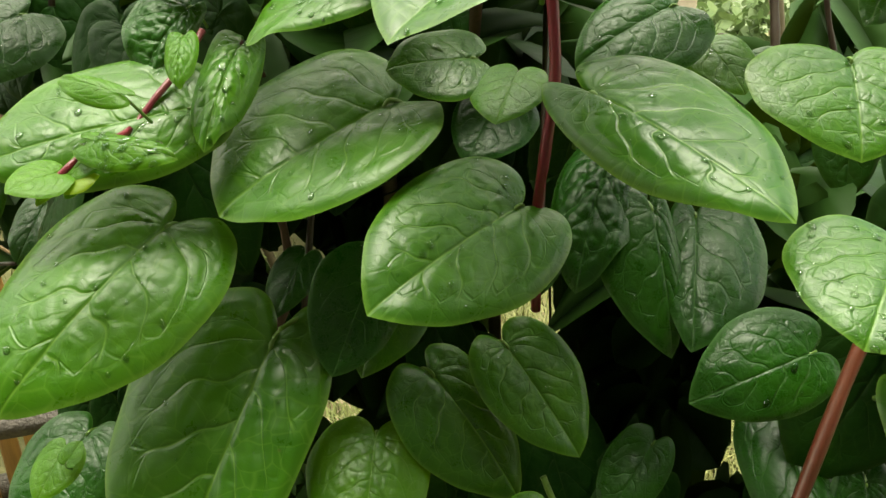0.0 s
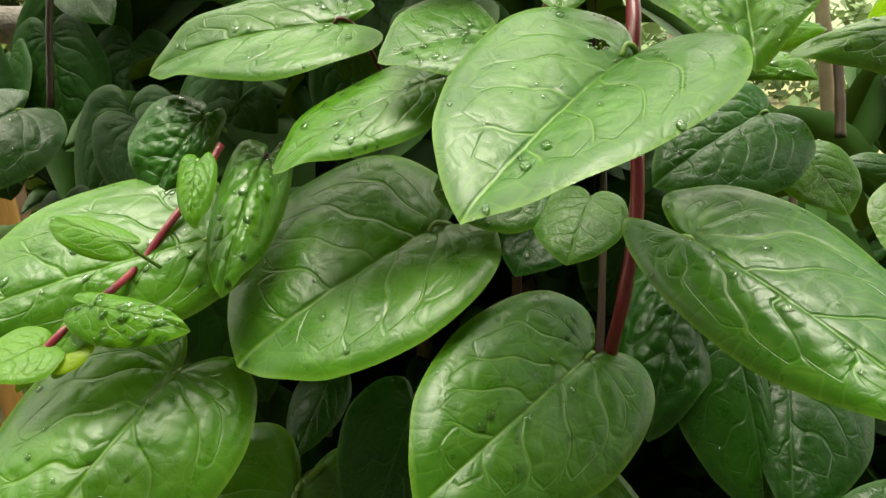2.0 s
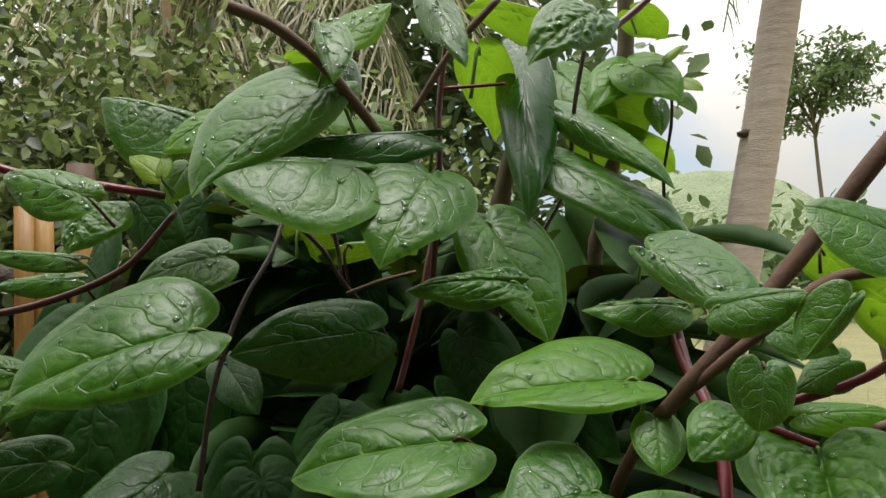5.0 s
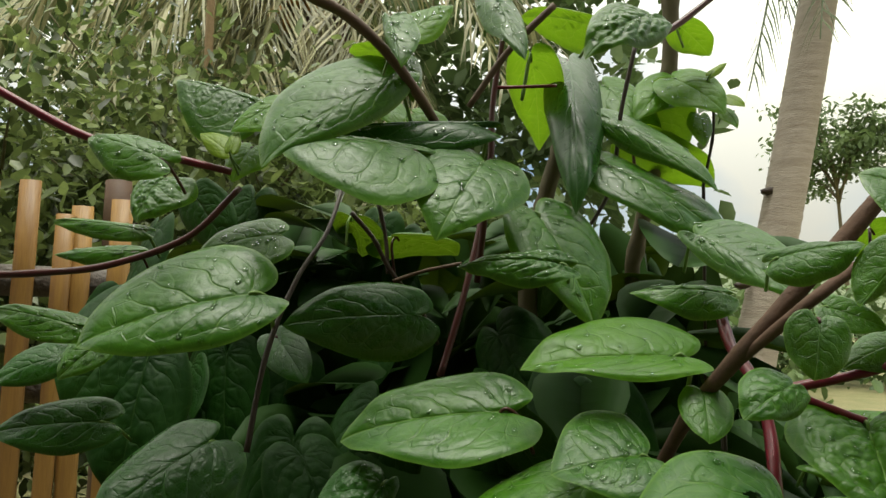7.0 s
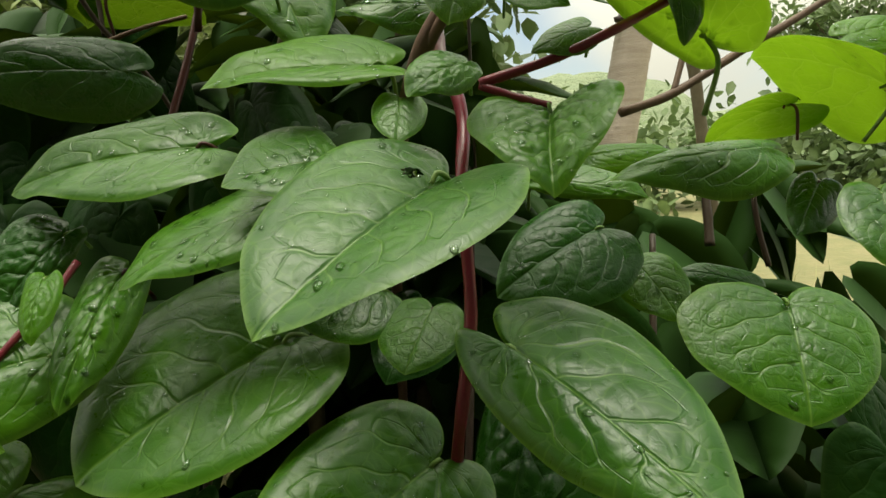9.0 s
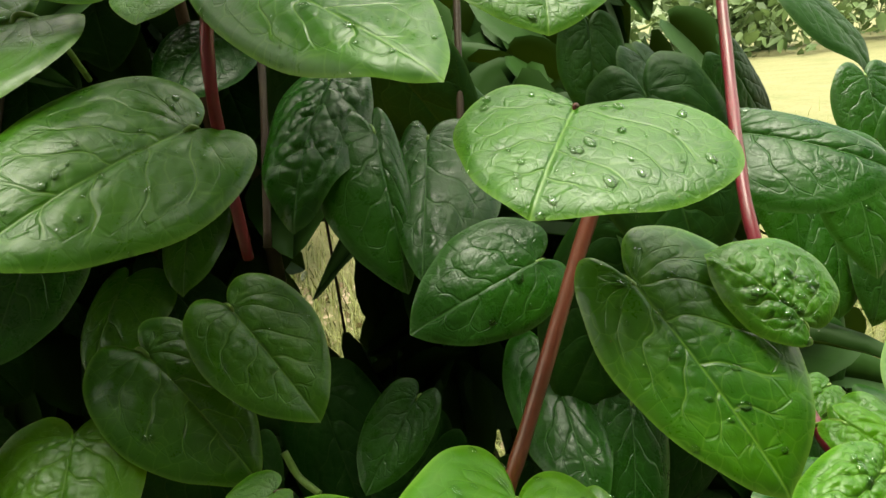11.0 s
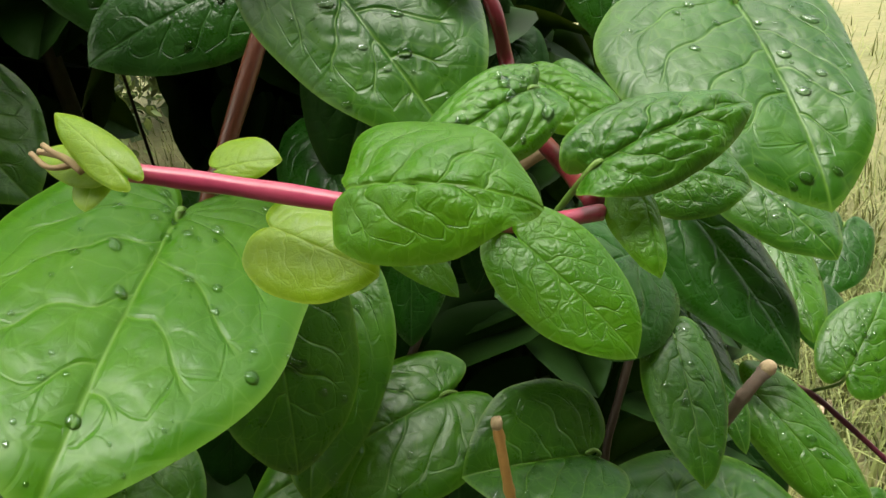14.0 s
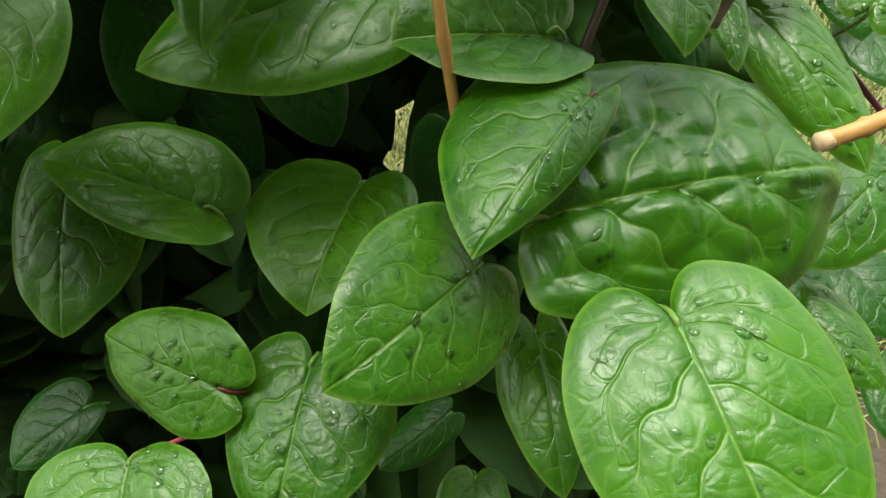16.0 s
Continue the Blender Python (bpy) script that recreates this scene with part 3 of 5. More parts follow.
def branching(at, height, spread, limbs, seed, radius, bole=0.6, low=0.35):
    """Lines of a trunk and limbs, and the places where the foliage sits."""
    rng = np.random.default_rng(seed)
    at = np.array(at, float)
    top = at + (rng.normal(0, 0.05) * height, rng.normal(0, 0.05) * height, height * bole)
    lines = [(spline([at, (at + top) / 2 + rng.normal(0, 0.03, 3) * height, top], 5), radius, radius * 0.6)]
    tips = []
    for k in range(limbs):
        s = rng.uniform(low, 1.0)
        start = at + (top - at) * s
        g = rng.uniform(0, 6.28)
        reach = spread * rng.uniform(0.5, 1.0)
        end = start + (math.cos(g) * reach, math.sin(g) * reach, height * rng.uniform(0.05, 0.42) * (1 - bole) / 0.4)
        mid = (start + end) / 2 + (0, 0, height * 0.06)
        lines.append((spline([start, mid, end], 5), radius * 0.45, radius * 0.12))
        tips += [end, mid * 0.4 + end * 0.6, mid]
    return lines, tips


def woody(name, at, height, spread, limbs, leaves, size, seed, label, category, bark, green, radius, fuzz, long=2.0, bole=0.6, low=0.35):
    thing = tagged(empty(name, at), label, category)
    lines, tips = branching((0, 0, 0), height, spread, limbs, seed, radius, bole, low)
    verts, faces = [], []
    for line, r0, r1 in lines:
        v, f = tube(line, np.linspace(r0, r1, len(line)), 7, 0.04, seed)
        faces += [tuple(i + len(verts) for i in q) for q in f]
        verts += list(v)
    mesh_object("trunk", verts, faces, bark, thing)
    v, f = leaf_cloud(tips, fuzz, leaves, size, seed, long)
    mesh_object("crown", v, f, green, thing)
    return thing


litter()

for n_bush, (bx, by, bh, sp) in enumerate(((-1.9, 2.1, 2.3, 0.7), (-1.25, 2.4, 2.2, 0.65), (-0.75, 2.9, 2.2, 0.7), (-2.5, 1.8, 2.5, 0.7), (-0.45, 3.5, 1.9, 0.5), (-1.7, 2.9, 2.7, 0.8))):
    woody("garden_shrub", (bx, by, 0), bh, sp, 36, 9000, 0.058, 20 + n_bush, "tall open garden shrub with small grey-green leaves behind the fence", "shrub", STEM["stake"], BUSH, 0.022, 0.16)
woody("far_tree", (11.2, 24.0, 0), 9.0, 1.9, 24, 4200, 0.22, 41, "tall slender tree with a flat layered green crown in the distance", "tree", STEM["stake"], BUSH_FAR, 0.085, np.array((0.34, 0.34, 0.13)), 2.0, 0.72, 0.82)
woody("far_tree", (20.5, 31.0, 0), 8.5, 3.2, 14, 2600, 0.5, 44, "round leafy tree in the distance", "tree", STEM["stake"], BUSH_FAR, 0.2, 0.7)


def bushes(name, label, count, xr, yr, zr, leaves, size, fuzz, seed):
    rng = np.random.default_rng(seed)
    cs = [(rng.uniform(*xr), rng.uniform(*yr), rng.uniform(*zr)) for k in range(count)]
    v, f = leaf_cloud(cs, fuzz, leaves, size, seed, 1.8)
    return tagged(mesh_object(name, v, f, BUSH_FAR), label, "bushes", kind="stuff")


bushes("far_bushes", "band of light green bushes beyond the garden", 80, (-4, 22), (12, 17), (0.2, 1.8), 9000, 0.32, 0.5, 9)
bushes("garden_thicket", "thick light olive-green garden thicket behind the fence", 190, (-7.0, 0.75), (4.8, 6.6), (0.3, 5.0), 19000, 0.17, 0.35, 10)


# ---- coconut palms ----
def frond(name, start, end, droop, width, parent, material, seed, pairs=46):
    """A feather leaf: an arched rib with hanging leaflets on both sides."""
    rng = np.random.default_rng(seed)
    start, end = np.array(start, float), np.array(end, float)
    mid = (start + end) / 2 + (0, 0, droop)
    rib = spline([start, mid, end], 12)
    v, f = tube(rib, np.linspace(0.022, 0.004, len(rib)), 6)
    verts, faces = list(v), list(f)
    along = (end - start) / np.linalg.norm(end - start)
    across = np.cross(along, (0, 0, 1))
    across /= np.linalg.norm(across) + 1e-9
    for k in range(pairs):
        s = 0.12 + 0.86 * k / pairs
        p = rib[min(len(rib) - 1, int(s * (len(rib) - 1)))]
        nxt = rib[min(len(rib) - 1, int(s * (len(rib) - 1)) + 1)]
        p = p + (nxt - p) * ((s * (len(rib) - 1)) % 1)
        ln = width * math.sin(math.pi * min(0.97, 0.18 + 0.75 * s)) * rng.uniform(0.85, 1.1)
        for sgn in (-1, 1):
            out = across * sgn * rng.uniform(0.4, 0.8) + along * rng.uniform(0.3, 0.6) + np.array((0, 0, -rng.uniform(0.35, 0.9)))
            out /= np.linalg.norm(out)
            mid_p = p + out * ln * 0.5 + (0, 0, 0.05 * ln)
            tip = p + out * ln + (0, 0, -0.12 * ln)
            w = along * 0.011
            o = len(verts)
            verts += [p - w * 0.5, p + w * 0.5, mid_p - w, mid_p + w, tip]
            faces += [(o, o + 1, o + 3, o + 2), (o + 2, o + 3, o + 4)]
    return mesh_object(name, verts, faces, material, parent, smooth=False)


def palm(base, top, radius, fronds, nuts, label, seed, material, sheaths=0):
    thing = tagged(empty("coconut_palm", base), label, "palm tree")
    base, top = np.array(base, float), np.array(top, float)
    steps = 330
    line = np.array([(top - base) * s + np.array((0.10 * math.sin(s * 2.2), 0, 0)) for s in np.linspace(0, 1, steps)])
    r = radius * (1.15 - 0.3 * np.linspace(0, 1, steps)) * (1 + 0.018 * np.interp(np.cumsum(np.random.default_rng(seed).uniform(0.6, 1.4, steps)) % 7, (0, 0.6, 1.6, 7), (0.0, 1.0, 0.6, 0.1)))
    v, f = tube(line, r, 26, 0.010, seed)
    mesh_object("trunk", v, f, PALM_BARK, thing, "pale ringed palm trunk")
    for k, (dx, dy, dz, dr) in enumerate(fronds):
        frond("frond", line[-1], line[-1] + (dx, dy, dz), dr, 0.75, thing, material, seed * 10 + k)
    srng = np.random.default_rng(seed)
    for k in range(sheaths):
        g = 6.28 * k / sheaths
        foot = line[-1] + np.array((math.cos(g) * 0.10, math.sin(g) * 0.10, -0.45 + 0.2 * srng.random()))
        v, f = tube(spline([foot, foot + (math.cos(g) * 0.05, math.sin(g) * 0.05, 0.2), foot + (math.cos(g) * 0.22, math.sin(g) * 0.22, 0.55)], 5), np.linspace(0.05, 0.018, 11), 8, 0.1, k)
        mesh_object("leaf_sheath", v, f, SHEATH, thing, "dry reddish brown fibrous leaf base")
    for k, (dx, dy, dz) in enumerate(nuts):
        c = line[-1] + np.array((dx, dy, dz))
        vs = [c + np.array((0.075 * math.sin(a) * math.cos(b), 0.075 * math.sin(a) * math.sin(b), 0.10 * math.cos(a))) for a in np.linspace(0.02, 3.12, 9) for b in np.linspace(0, 6.283, 13)[:-1]]
        fs = [(i * 12 + j, i * 12 + (j + 1) % 12, i * 12 + 12 + (j + 1) % 12, i * 12 + 12 + j) for i in range(8) for j in range(12)]
        mesh_object("coconut", vs, fs, COCONUT, thing, "ripe yellow coconut")
    return thing


tall_palm = palm((1.28, 4.75, 0), (2.07, 4.50, 5.2), 0.122, [(-1.0, -0.9, -1.6, 0.6), (-0.5, -0.5, -2.3, 0.5), (0.5, -0.8, -2.0, 0.6), (0.9, 0.3, -1.9, 0.5), (-0.2, 0.8, -1.6, 0.5), (1.3, -0.2, -0.8, 0.6), (-1.6, 0.2, -1.2, 0.7), (-0.8, -0.2, -2.5, 0.4), (0.15, -0.7, -2.0, 0.5), (0.45, -0.5, -1.9, 0.6)], [], "tall coconut palm with a pale ringed leaning trunk", 3, FROND_GREEN)
for hx, hz, hs in ((1.60, 2.12, 1.0), (1.42, 1.50, 1.0)):
    vs, fs = tube([(0, 0.02, 0), (0, -0.02, 0)], 0.055 * hs, 12, 0.12, 5)
    vs[:, 2] *= 0.45
    scar = mesh_object("notch", vs + np.array((hx - 1.38 + 0.06, -0.155, hz)), fs, STEM["dark"], tall_palm, "dark climbing notch cut in the trunk")
palm((-1.45, 4.05, 0), (-1.38, 3.95, 3.25), 0.12, [(-1.6, -0.8, -0.6, 0.7), (-1.2, 0.6, -1.2, 0.8), (-0.7, -1.2, -1.2, 0.6), (1.2, -0.9, -1.0, 0.8), (1.5, 0.5, -0.3, 0.7), (0.3, 1.2, -0.2, 0.9), (-0.4, -0.8, -1.7, 0.4), (0.6, -0.9, -1.7, 0.5), (-1.9, 0.1, -0.9, 0.6), (-2.0, -1.0, -1.3, 0.8), (1.0, 0.1, -1.6, 0.5), (-0.9, -0.5, -1.5, 0.5), (-1.4, -0.3, -1.8, 0.6), (-0.2, -0.9, -1.5, 0.5), (0.9, -0.6, -1.5, 0.5), (-1.1, -1.0, -0.9, 0.7), (-0.6, 0.3, -1.9, 0.4), (-1.7, 0.5, -1.6, 0.6), (0.3, -0.3, -1.9, 0.4)], [(-0.19, -0.22, -0.28), (-0.08, -0.24, -0.12), (0.05, -0.24, -0.2), (-0.02, -0.26, -0.05), (0.12, -0.2, -0.08)], "low coconut palm with yellow coconuts and hanging dry fronds", 6, FROND, 12)
v, f = tube(spline([(-1.45, 2.85, 0), (-1.46, 2.80, 1.2), (-1.44, 2.78, 2.3), (-1.45, 2.74, 3.2)], 6), 0.018, 8, 0.05, 2)
tagged(mesh_object("tree_pole", v, f, STEM["tan"]), "thin pale bare trunk standing in the shrubs", "pole")


# ---- bamboo fence ----
fence = tagged(empty("bamboo_fence", (-1.2, 1.05, 0)), "old fence of upright yellow split bamboo slats tied to dark logs", "fence")
fa, fb = Vector((-1.75, 0.92, 0)), Vector((-0.82, 1.22, 0))
frng = np.random.default_rng(12)
for k in range(19):
    p = fa.lerp(fb, k / 18)
    h, w = 1.46 + frng.normal(0, 0.045), 0.0155 + frng.uniform(0, 0.004)
    d = (fb - fa).normalized()
    nrm = Vector((d.y, -d.x, 0))
    vs = []
    for zz in np.linspace(0, h, 9):
        lean = Vector((0.012 * math.sin(k * 2.1) * zz, 0, zz))
        for a in (-1, -0.5, 0, 0.5, 1):
            vs.append(p - Vector((-1.2, 1.05, 0)) + lean + d * (w * a) + nrm * (0.006 * (1 - a * a) + (0.002 if abs((zz * 4) % 1 - 0.5) < 0.1 else 0)))
        for a in (1, -1):
            vs.append(p - Vector((-1.2, 1.05, 0)) + lean + d * (w * a) - nrm * 0.006)
    fs = [(i * 7 + j, i * 7 + (j + 1) % 7, i * 7 + 7 + (j + 1) % 7, i * 7 + 7 + j) for i in range(8) for j in range(7)] + [tuple(56 + j for j in range(7))]
    mesh_object("slat", vs, fs, SLAT, fence)
for rz, off in ((1.30, 0.05), (1.10, 0.06), (0.50, -0.06), (0.30, 0.05)):
    line = spline([fa + Vector((0, off, rz)), fa.lerp(fb, 0.5) + Vector((0, off, rz + 0.015)), fb + Vector((0.10, off + 0.03, rz))], 8)
    v, f = tube(line - np.array((-1.2, 1.05, 0)), 0.030, 12, 0.05, int(rz * 10))
    mesh_object("rail", v, f, LOG, fence, "dark weathered log rail")
v, f = tube(spline([(-1.07, 1.6, 0), (-1.06, 1.6, 0.8), (-1.07, 1.6, 1.58)], 8), 0.032, 12, 0.03, 4)
tagged(mesh_object("fence_post", v, f, STEM["brown"]), "reddish brown round wooden post behind the fence", "post")

# ---- stems, sticks and stakes ----
stem("main_stem", 0.0029, "red", [(0.051, 0.424, 1.280), (0.049, 0.390, 1.251), (0.052, 0.367, 1.236), (0.055, 0.354, 1.215), (0.051, 0.334, 1.185), (0.052, 0.329, 1.135), (0.046, 0.324, 1.097), (0.043, 0.335, 1.063), (0.043, 0.349, 1.005)])
stem("main_stem", 0.0032, "redbrown", [(0.206, 0.296, 1.047), (0.199, 0.291, 1.034), (0.178, 0.279, 0.999), (0.145, 0.252, 0.949), (0.132, 0.243, 0.928), (0.124, 0.246, 0.897)])
stem("shoot_stem", 0.0015, "pink", [(0.211, 0.123, 0.951), (0.190, 0.110, 0.959), (0.172, 0.101, 0.968), (0.160, 0.102, 0.973), (0.146, 0.109, 0.977), (0.134, 0.112, 0.981)])
stem("vine_stem", 0.0018, "purple", [(0.377, 0.243, 0.771), (0.415, 0.252, 0.742), (0.429, 0.239, 0.725), (0.452, 0.216, 0.693)])
stem("vine_stem", 0.0022, "red", [(0.063, 0.352, 1.232), (0.093, 0.349, 1.240), (0.119, 0.347, 1.250), (0.154, 0.359, 1.267), (0.179, 0.353, 1.280), (0.205, 0.345, 1.294)])
stem("vine_stem", 0.0018, "red", [(0.063, 0.352, 1.231), (0.078, 0.347, 1.225), (0.092, 0.341, 1.220)])
stem("vine_stem", 0.0016, "dark", [(-0.215, 0.397, 1.182), (-0.211, 0.411, 1.238), (-0.202, 0.433, 1.283), (-0.191, 0.459, 1.317), (-0.188, 0.485, 1.354)])
stem("vine_stem", 0.0024, "darkred", [(-0.113, 0.469, 1.222), (-0.101, 0.487, 1.271), (-0.091, 0.506, 1.325), (-0.088, 0.522, 1.364)])
stem("thick_branch", 0.0040, "bark", [(0.175, 0.319, 1.417), (0.120, 0.322, 1.352), (0.087, 0.329, 1.308), (0.060, 0.331, 1.276), (0.037, 0.345, 1.244), (0.026, 0.400, 1.205), (0.020, 0.470, 1.140), (0.018, 0.520, 1.020)])
stem("thick_branch", 0.0027, "bark", [(0.185, 0.307, 1.328), (0.117, 0.311, 1.300), (0.089, 0.319, 1.292), (0.061, 0.318, 1.272), (0.047, 0.330, 1.256), (0.038, 0.346, 1.243)])
stem("vine_stem", 0.0026, "red", [(-0.375, 0.373, 1.392), (-0.325, 0.391, 1.366), (-0.285, 0.406, 1.358), (-0.246, 0.426, 1.351)])
stem("vine_stem", 0.0022, "darkred", [(-0.374, 0.384, 1.280), (-0.344, 0.387, 1.282), (-0.310, 0.401, 1.288), (-0.267, 0.414, 1.307), (-0.240, 0.427, 1.341)])
stem("vine_stem", 0.0022, "darkred", [(-0.090, 0.476, 1.285), (-0.082, 0.469, 1.366), (-0.081, 0.475, 1.411), (-0.073, 0.480, 1.471)])
stem("vine_stem", 0.0034, "brown", [(-0.189, 0.388, 1.450), (-0.167, 0.402, 1.442), (-0.143, 0.416, 1.422), (-0.125, 0.431, 1.399), (-0.111, 0.455, 1.378)])
stem("vine_stem", 0.0016, "dark", [(0.022, 0.512, 1.465), (0.012, 0.516, 1.415), (0.005, 0.520, 1.360), (-0.017, 0.501, 1.320)])
stem("vine_stem", 0.0024, "brown", [(-0.040, 0.463, 1.474), (-0.070, 0.463, 1.443), (-0.097, 0.464, 1.404)])
stem("vine_stem", 0.0012, "red", [(-0.078, 0.475, 1.421), (-0.037, 0.479, 1.423)])
stem("vine_stem", 0.0022, "darkred", [(0.018, 0.433, 1.435), (0.037, 0.444, 1.450), (0.067, 0.455, 1.477)])
stem("vine_stem", 0.0022, "brown", [(0.135, 0.378, 1.218), (0.165, 0.387, 1.227), (0.208, 0.398, 1.249), (0.245, 0.408, 1.267), (0.316, 0.428, 1.304)])
stem("vine_stem", 0.0016, "brown", [(0.165, 0.387, 1.227), (0.175, 0.395, 1.252), (0.182, 0.402, 1.275)])
stem("vine_stem", 0.0016, "dark", [(0.240, 0.432, 1.128), (0.235, 0.435, 1.152), (0.234, 0.438, 1.175), (0.246, 0.450, 1.195)])
stem("vine_stem", 0.0016, "dark", [(-0.181, 0.483, 1.334), (-0.166, 0.491, 1.316), (-0.155, 0.498, 1.295), (-0.132, 0.505, 1.265), (-0.120, 0.512, 1.241)])
stem("vine_stem", 0.0014, "brown", [(-0.152, 0.497, 1.286), (-0.129, 0.499, 1.294), (-0.103, 0.501, 1.300)])
stem("vine_stem", 0.0016, "dark", [(-0.166, 0.505, 1.344), (-0.161, 0.511, 1.318), (-0.158, 0.508, 1.292)])
stem("vine_stem", 0.0014, "darkred", [(-0.319, 0.414, 1.062), (-0.305, 0.418, 1.073), (-0.294, 0.421, 1.081)])
stem("vine_stem", 0.0013, "tan", [(-0.376, 0.492, 1.052), (-0.348, 0.486, 1.029), (-0.325, 0.482, 1.014)])
stem("vine_stem", 0.0014, "dark", [(-0.342, 0.435, 1.033), (-0.319, 0.434, 1.026), (-0.291, 0.425, 1.027)])
stem("vine_stem", 0.0018, "green", [(0.226, 0.388, 0.970), (0.217, 0.373, 0.920), (0.183, 0.338, 0.875)])
stem("shoot_stem", 0.0016, "red", [(-0.121, 0.359, 1.163), (-0.129, 0.345, 1.147), (-0.139, 0.331, 1.133), (-0.148, 0.318, 1.120), (-0.152, 0.280, 1.114), (-0.163, 0.267, 1.103)])
stem("vine_stem", 0.0030, "brown", [(-0.130, 0.422, 0.959), (-0.116, 0.444, 0.991), (-0.118, 0.455, 1.028), (-0.119, 0.450, 1.045)])
stem("vine_stem", 0.0014, "green", [(-0.099, 0.344, 1.004), (-0.092, 0.355, 1.005), (-0.086, 0.375, 1.001)])
stem("vine_stem", 0.0034, "redbrown", [(0.049, 0.338, 0.815), (0.067, 0.341, 0.826), (0.086, 0.356, 0.839)])
stem("vine_stem", 0.0022, "dark", [(0.316, 0.275, 0.794), (0.303, 0.267, 0.775), (0.289, 0.258, 0.755), (0.283, 0.255, 0.727)])
stem("vine_stem", 0.0022, "dark", [(0.219, 0.323, 0.817), (0.204, 0.316, 0.799), (0.185, 0.325, 0.765)])
stem("vine_stem", 0.0010, "pink", [(0.112, 0.181, 0.703), (0.098, 0.179, 0.689), (0.086, 0.179, 0.685)])
stem("vine_stem", 0.0026, "darkred", [(0.086, 0.367, 0.838), (0.079, 0.356, 0.816), (0.061, 0.358, 0.772)])
stem("vine_stem", 0.0018, "green", [(0.043, 0.331, 0.910), (0.048, 0.326, 0.898), (0.057, 0.317, 0.892)])
stem("vine_stem", 0.0012, "green", [(0.057, 0.249, 0.858), (0.041, 0.259, 0.847), (0.030, 0.256, 0.847)])
stem("main_stem", 0.0022, "dark", [(0.049, 0.394, 0.997), (0.059, 0.426, 1.069), (0.066, 0.457, 1.137), (0.072, 0.485, 1.195)])
stem("vine_stem", 0.0024, "dark", [(-0.107, 0.436, 0.974), (-0.093, 0.466, 1.071), (-0.069, 0.504, 1.160), (-0.056, 0.547, 1.232)])
stem("vine_stem", 0.0024, "dark", [(0.165, 0.427, 0.962), (0.178, 0.456, 1.057), (0.193, 0.493, 1.144)])
stem("vine_stem", 0.0040, "dark", [(0.293, 0.622, 1.116), (0.295, 0.631, 1.145), (0.296, 0.643, 1.183)])
stem("cut_stick", 0.0020, "bamboo", [(0.214, 0.211, 0.833), (0.213, 0.204, 0.809), (0.215, 0.203, 0.774)])
stem("cut_stick", 0.0027, "grey", [(0.333, 0.200, 0.822), (0.325, 0.203, 0.810), (0.319, 0.212, 0.785)])
stem("cut_stick", 0.0030, "bamboo", [(0.324, 0.153, 0.765), (0.337, 0.152, 0.767), (0.356, 0.151, 0.771)])
stem("cut_stick", 0.0034, "tan", [(0.246, 0.344, 0.862), (0.271, 0.344, 0.873), (0.306, 0.344, 0.887)])
stem("stake", 0.0065, "stake", [(0.060, 0.569, 1.546), (0.060, 0.576, 1.471), (0.052, 0.593, 1.399), (0.035, 0.610, 1.309)])
stem("stake", 0.0070, "stake", [(-0.026, 0.562, 1.410), (-0.041, 0.566, 1.360), (-0.054, 0.581, 1.291)])
stem("pole", 0.0075, "stake", [(0.400, 0.903, 1.347), (0.408, 0.887, 1.220), (0.420, 0.869, 1.070), (0.429, 0.847, 0.893)])
stem("pole", 0.0012, "dark", [(0.091, 0.563, 1.437), (0.091, 0.566, 1.410), (0.084, 0.569, 1.370)])
stem("main_stem", 0.0025, "red", [(0.364, 0.498, 1.294), (0.329, 0.429, 1.207), (0.297, 0.366, 1.137), (0.280, 0.333, 1.096), (0.264, 0.302, 1.062), (0.249, 0.275, 1.041), (0.238, 0.252, 1.019), (0.234, 0.233, 0.995), (0.235, 0.222, 0.978), (0.237, 0.221, 0.961), (0.229, 0.193, 0.952), (0.219, 0.149, 0.950), (0.212, 0.127, 0.952)])
stem("shoot_tip", 0.0005, "tan", [(0.128, 0.114, 0.982), (0.126, 0.116, 0.984), (0.123, 0.118, 0.985)])
stem("shoot_tip", 0.0004, "tan", [(0.128, 0.115, 0.983), (0.124, 0.116, 0.983), (0.122, 0.118, 0.985)])
stem("shoot_tip", 0.0004, "tan", [(0.127, 0.115, 0.983), (0.125, 0.116, 0.985), (0.124, 0.117, 0.986)])

# ---- leaves, from the notch to the tip, with the upper face's direction and the two half widths ----
leaf("m", (-0.1438, 0.3301, 1.0707), (-0.1954, 0.2483, 1.0122), (0.24, -0.66, 0.71), 0.0457, 0.0481)
leaf("m", (-0.0292, 0.3588, 1.1241), (-0.1154, 0.3180, 1.0796), (-0.12, -0.60, 0.79), 0.0473, 0.0683)
leaf("m", (0.0339, 0.3266, 1.0715), (-0.0387, 0.2677, 1.0424), (0.22, -0.64, 0.74), 0.0398, 0.0438)
leaf("m", (0.0645, 0.3059, 1.1258), (0.1209, 0.2303, 1.0824), (-0.15, -0.58, 0.80), 0.0419, 0.0239, lobe=0.22, full=1.2, fold=0.0, drops=35)
leaf("m", (0.1865, 0.3212, 1.1321), (0.1761, 0.2862, 1.0916), (-0.04, -0.75, 0.66), 0.0341, 0.0471, full=1.2)
leaf("m", (0.1667, 0.2425, 1.0687), (0.1370, 0.2088, 1.0427), (-0.16, -0.51, 0.84), 0.0544, 0.0357)
leaf("m", (-0.1041, 0.3462, 0.9982), (-0.1553, 0.2634, 0.8869), (-0.03, -0.80, 0.61), 0.0415, 0.0705)
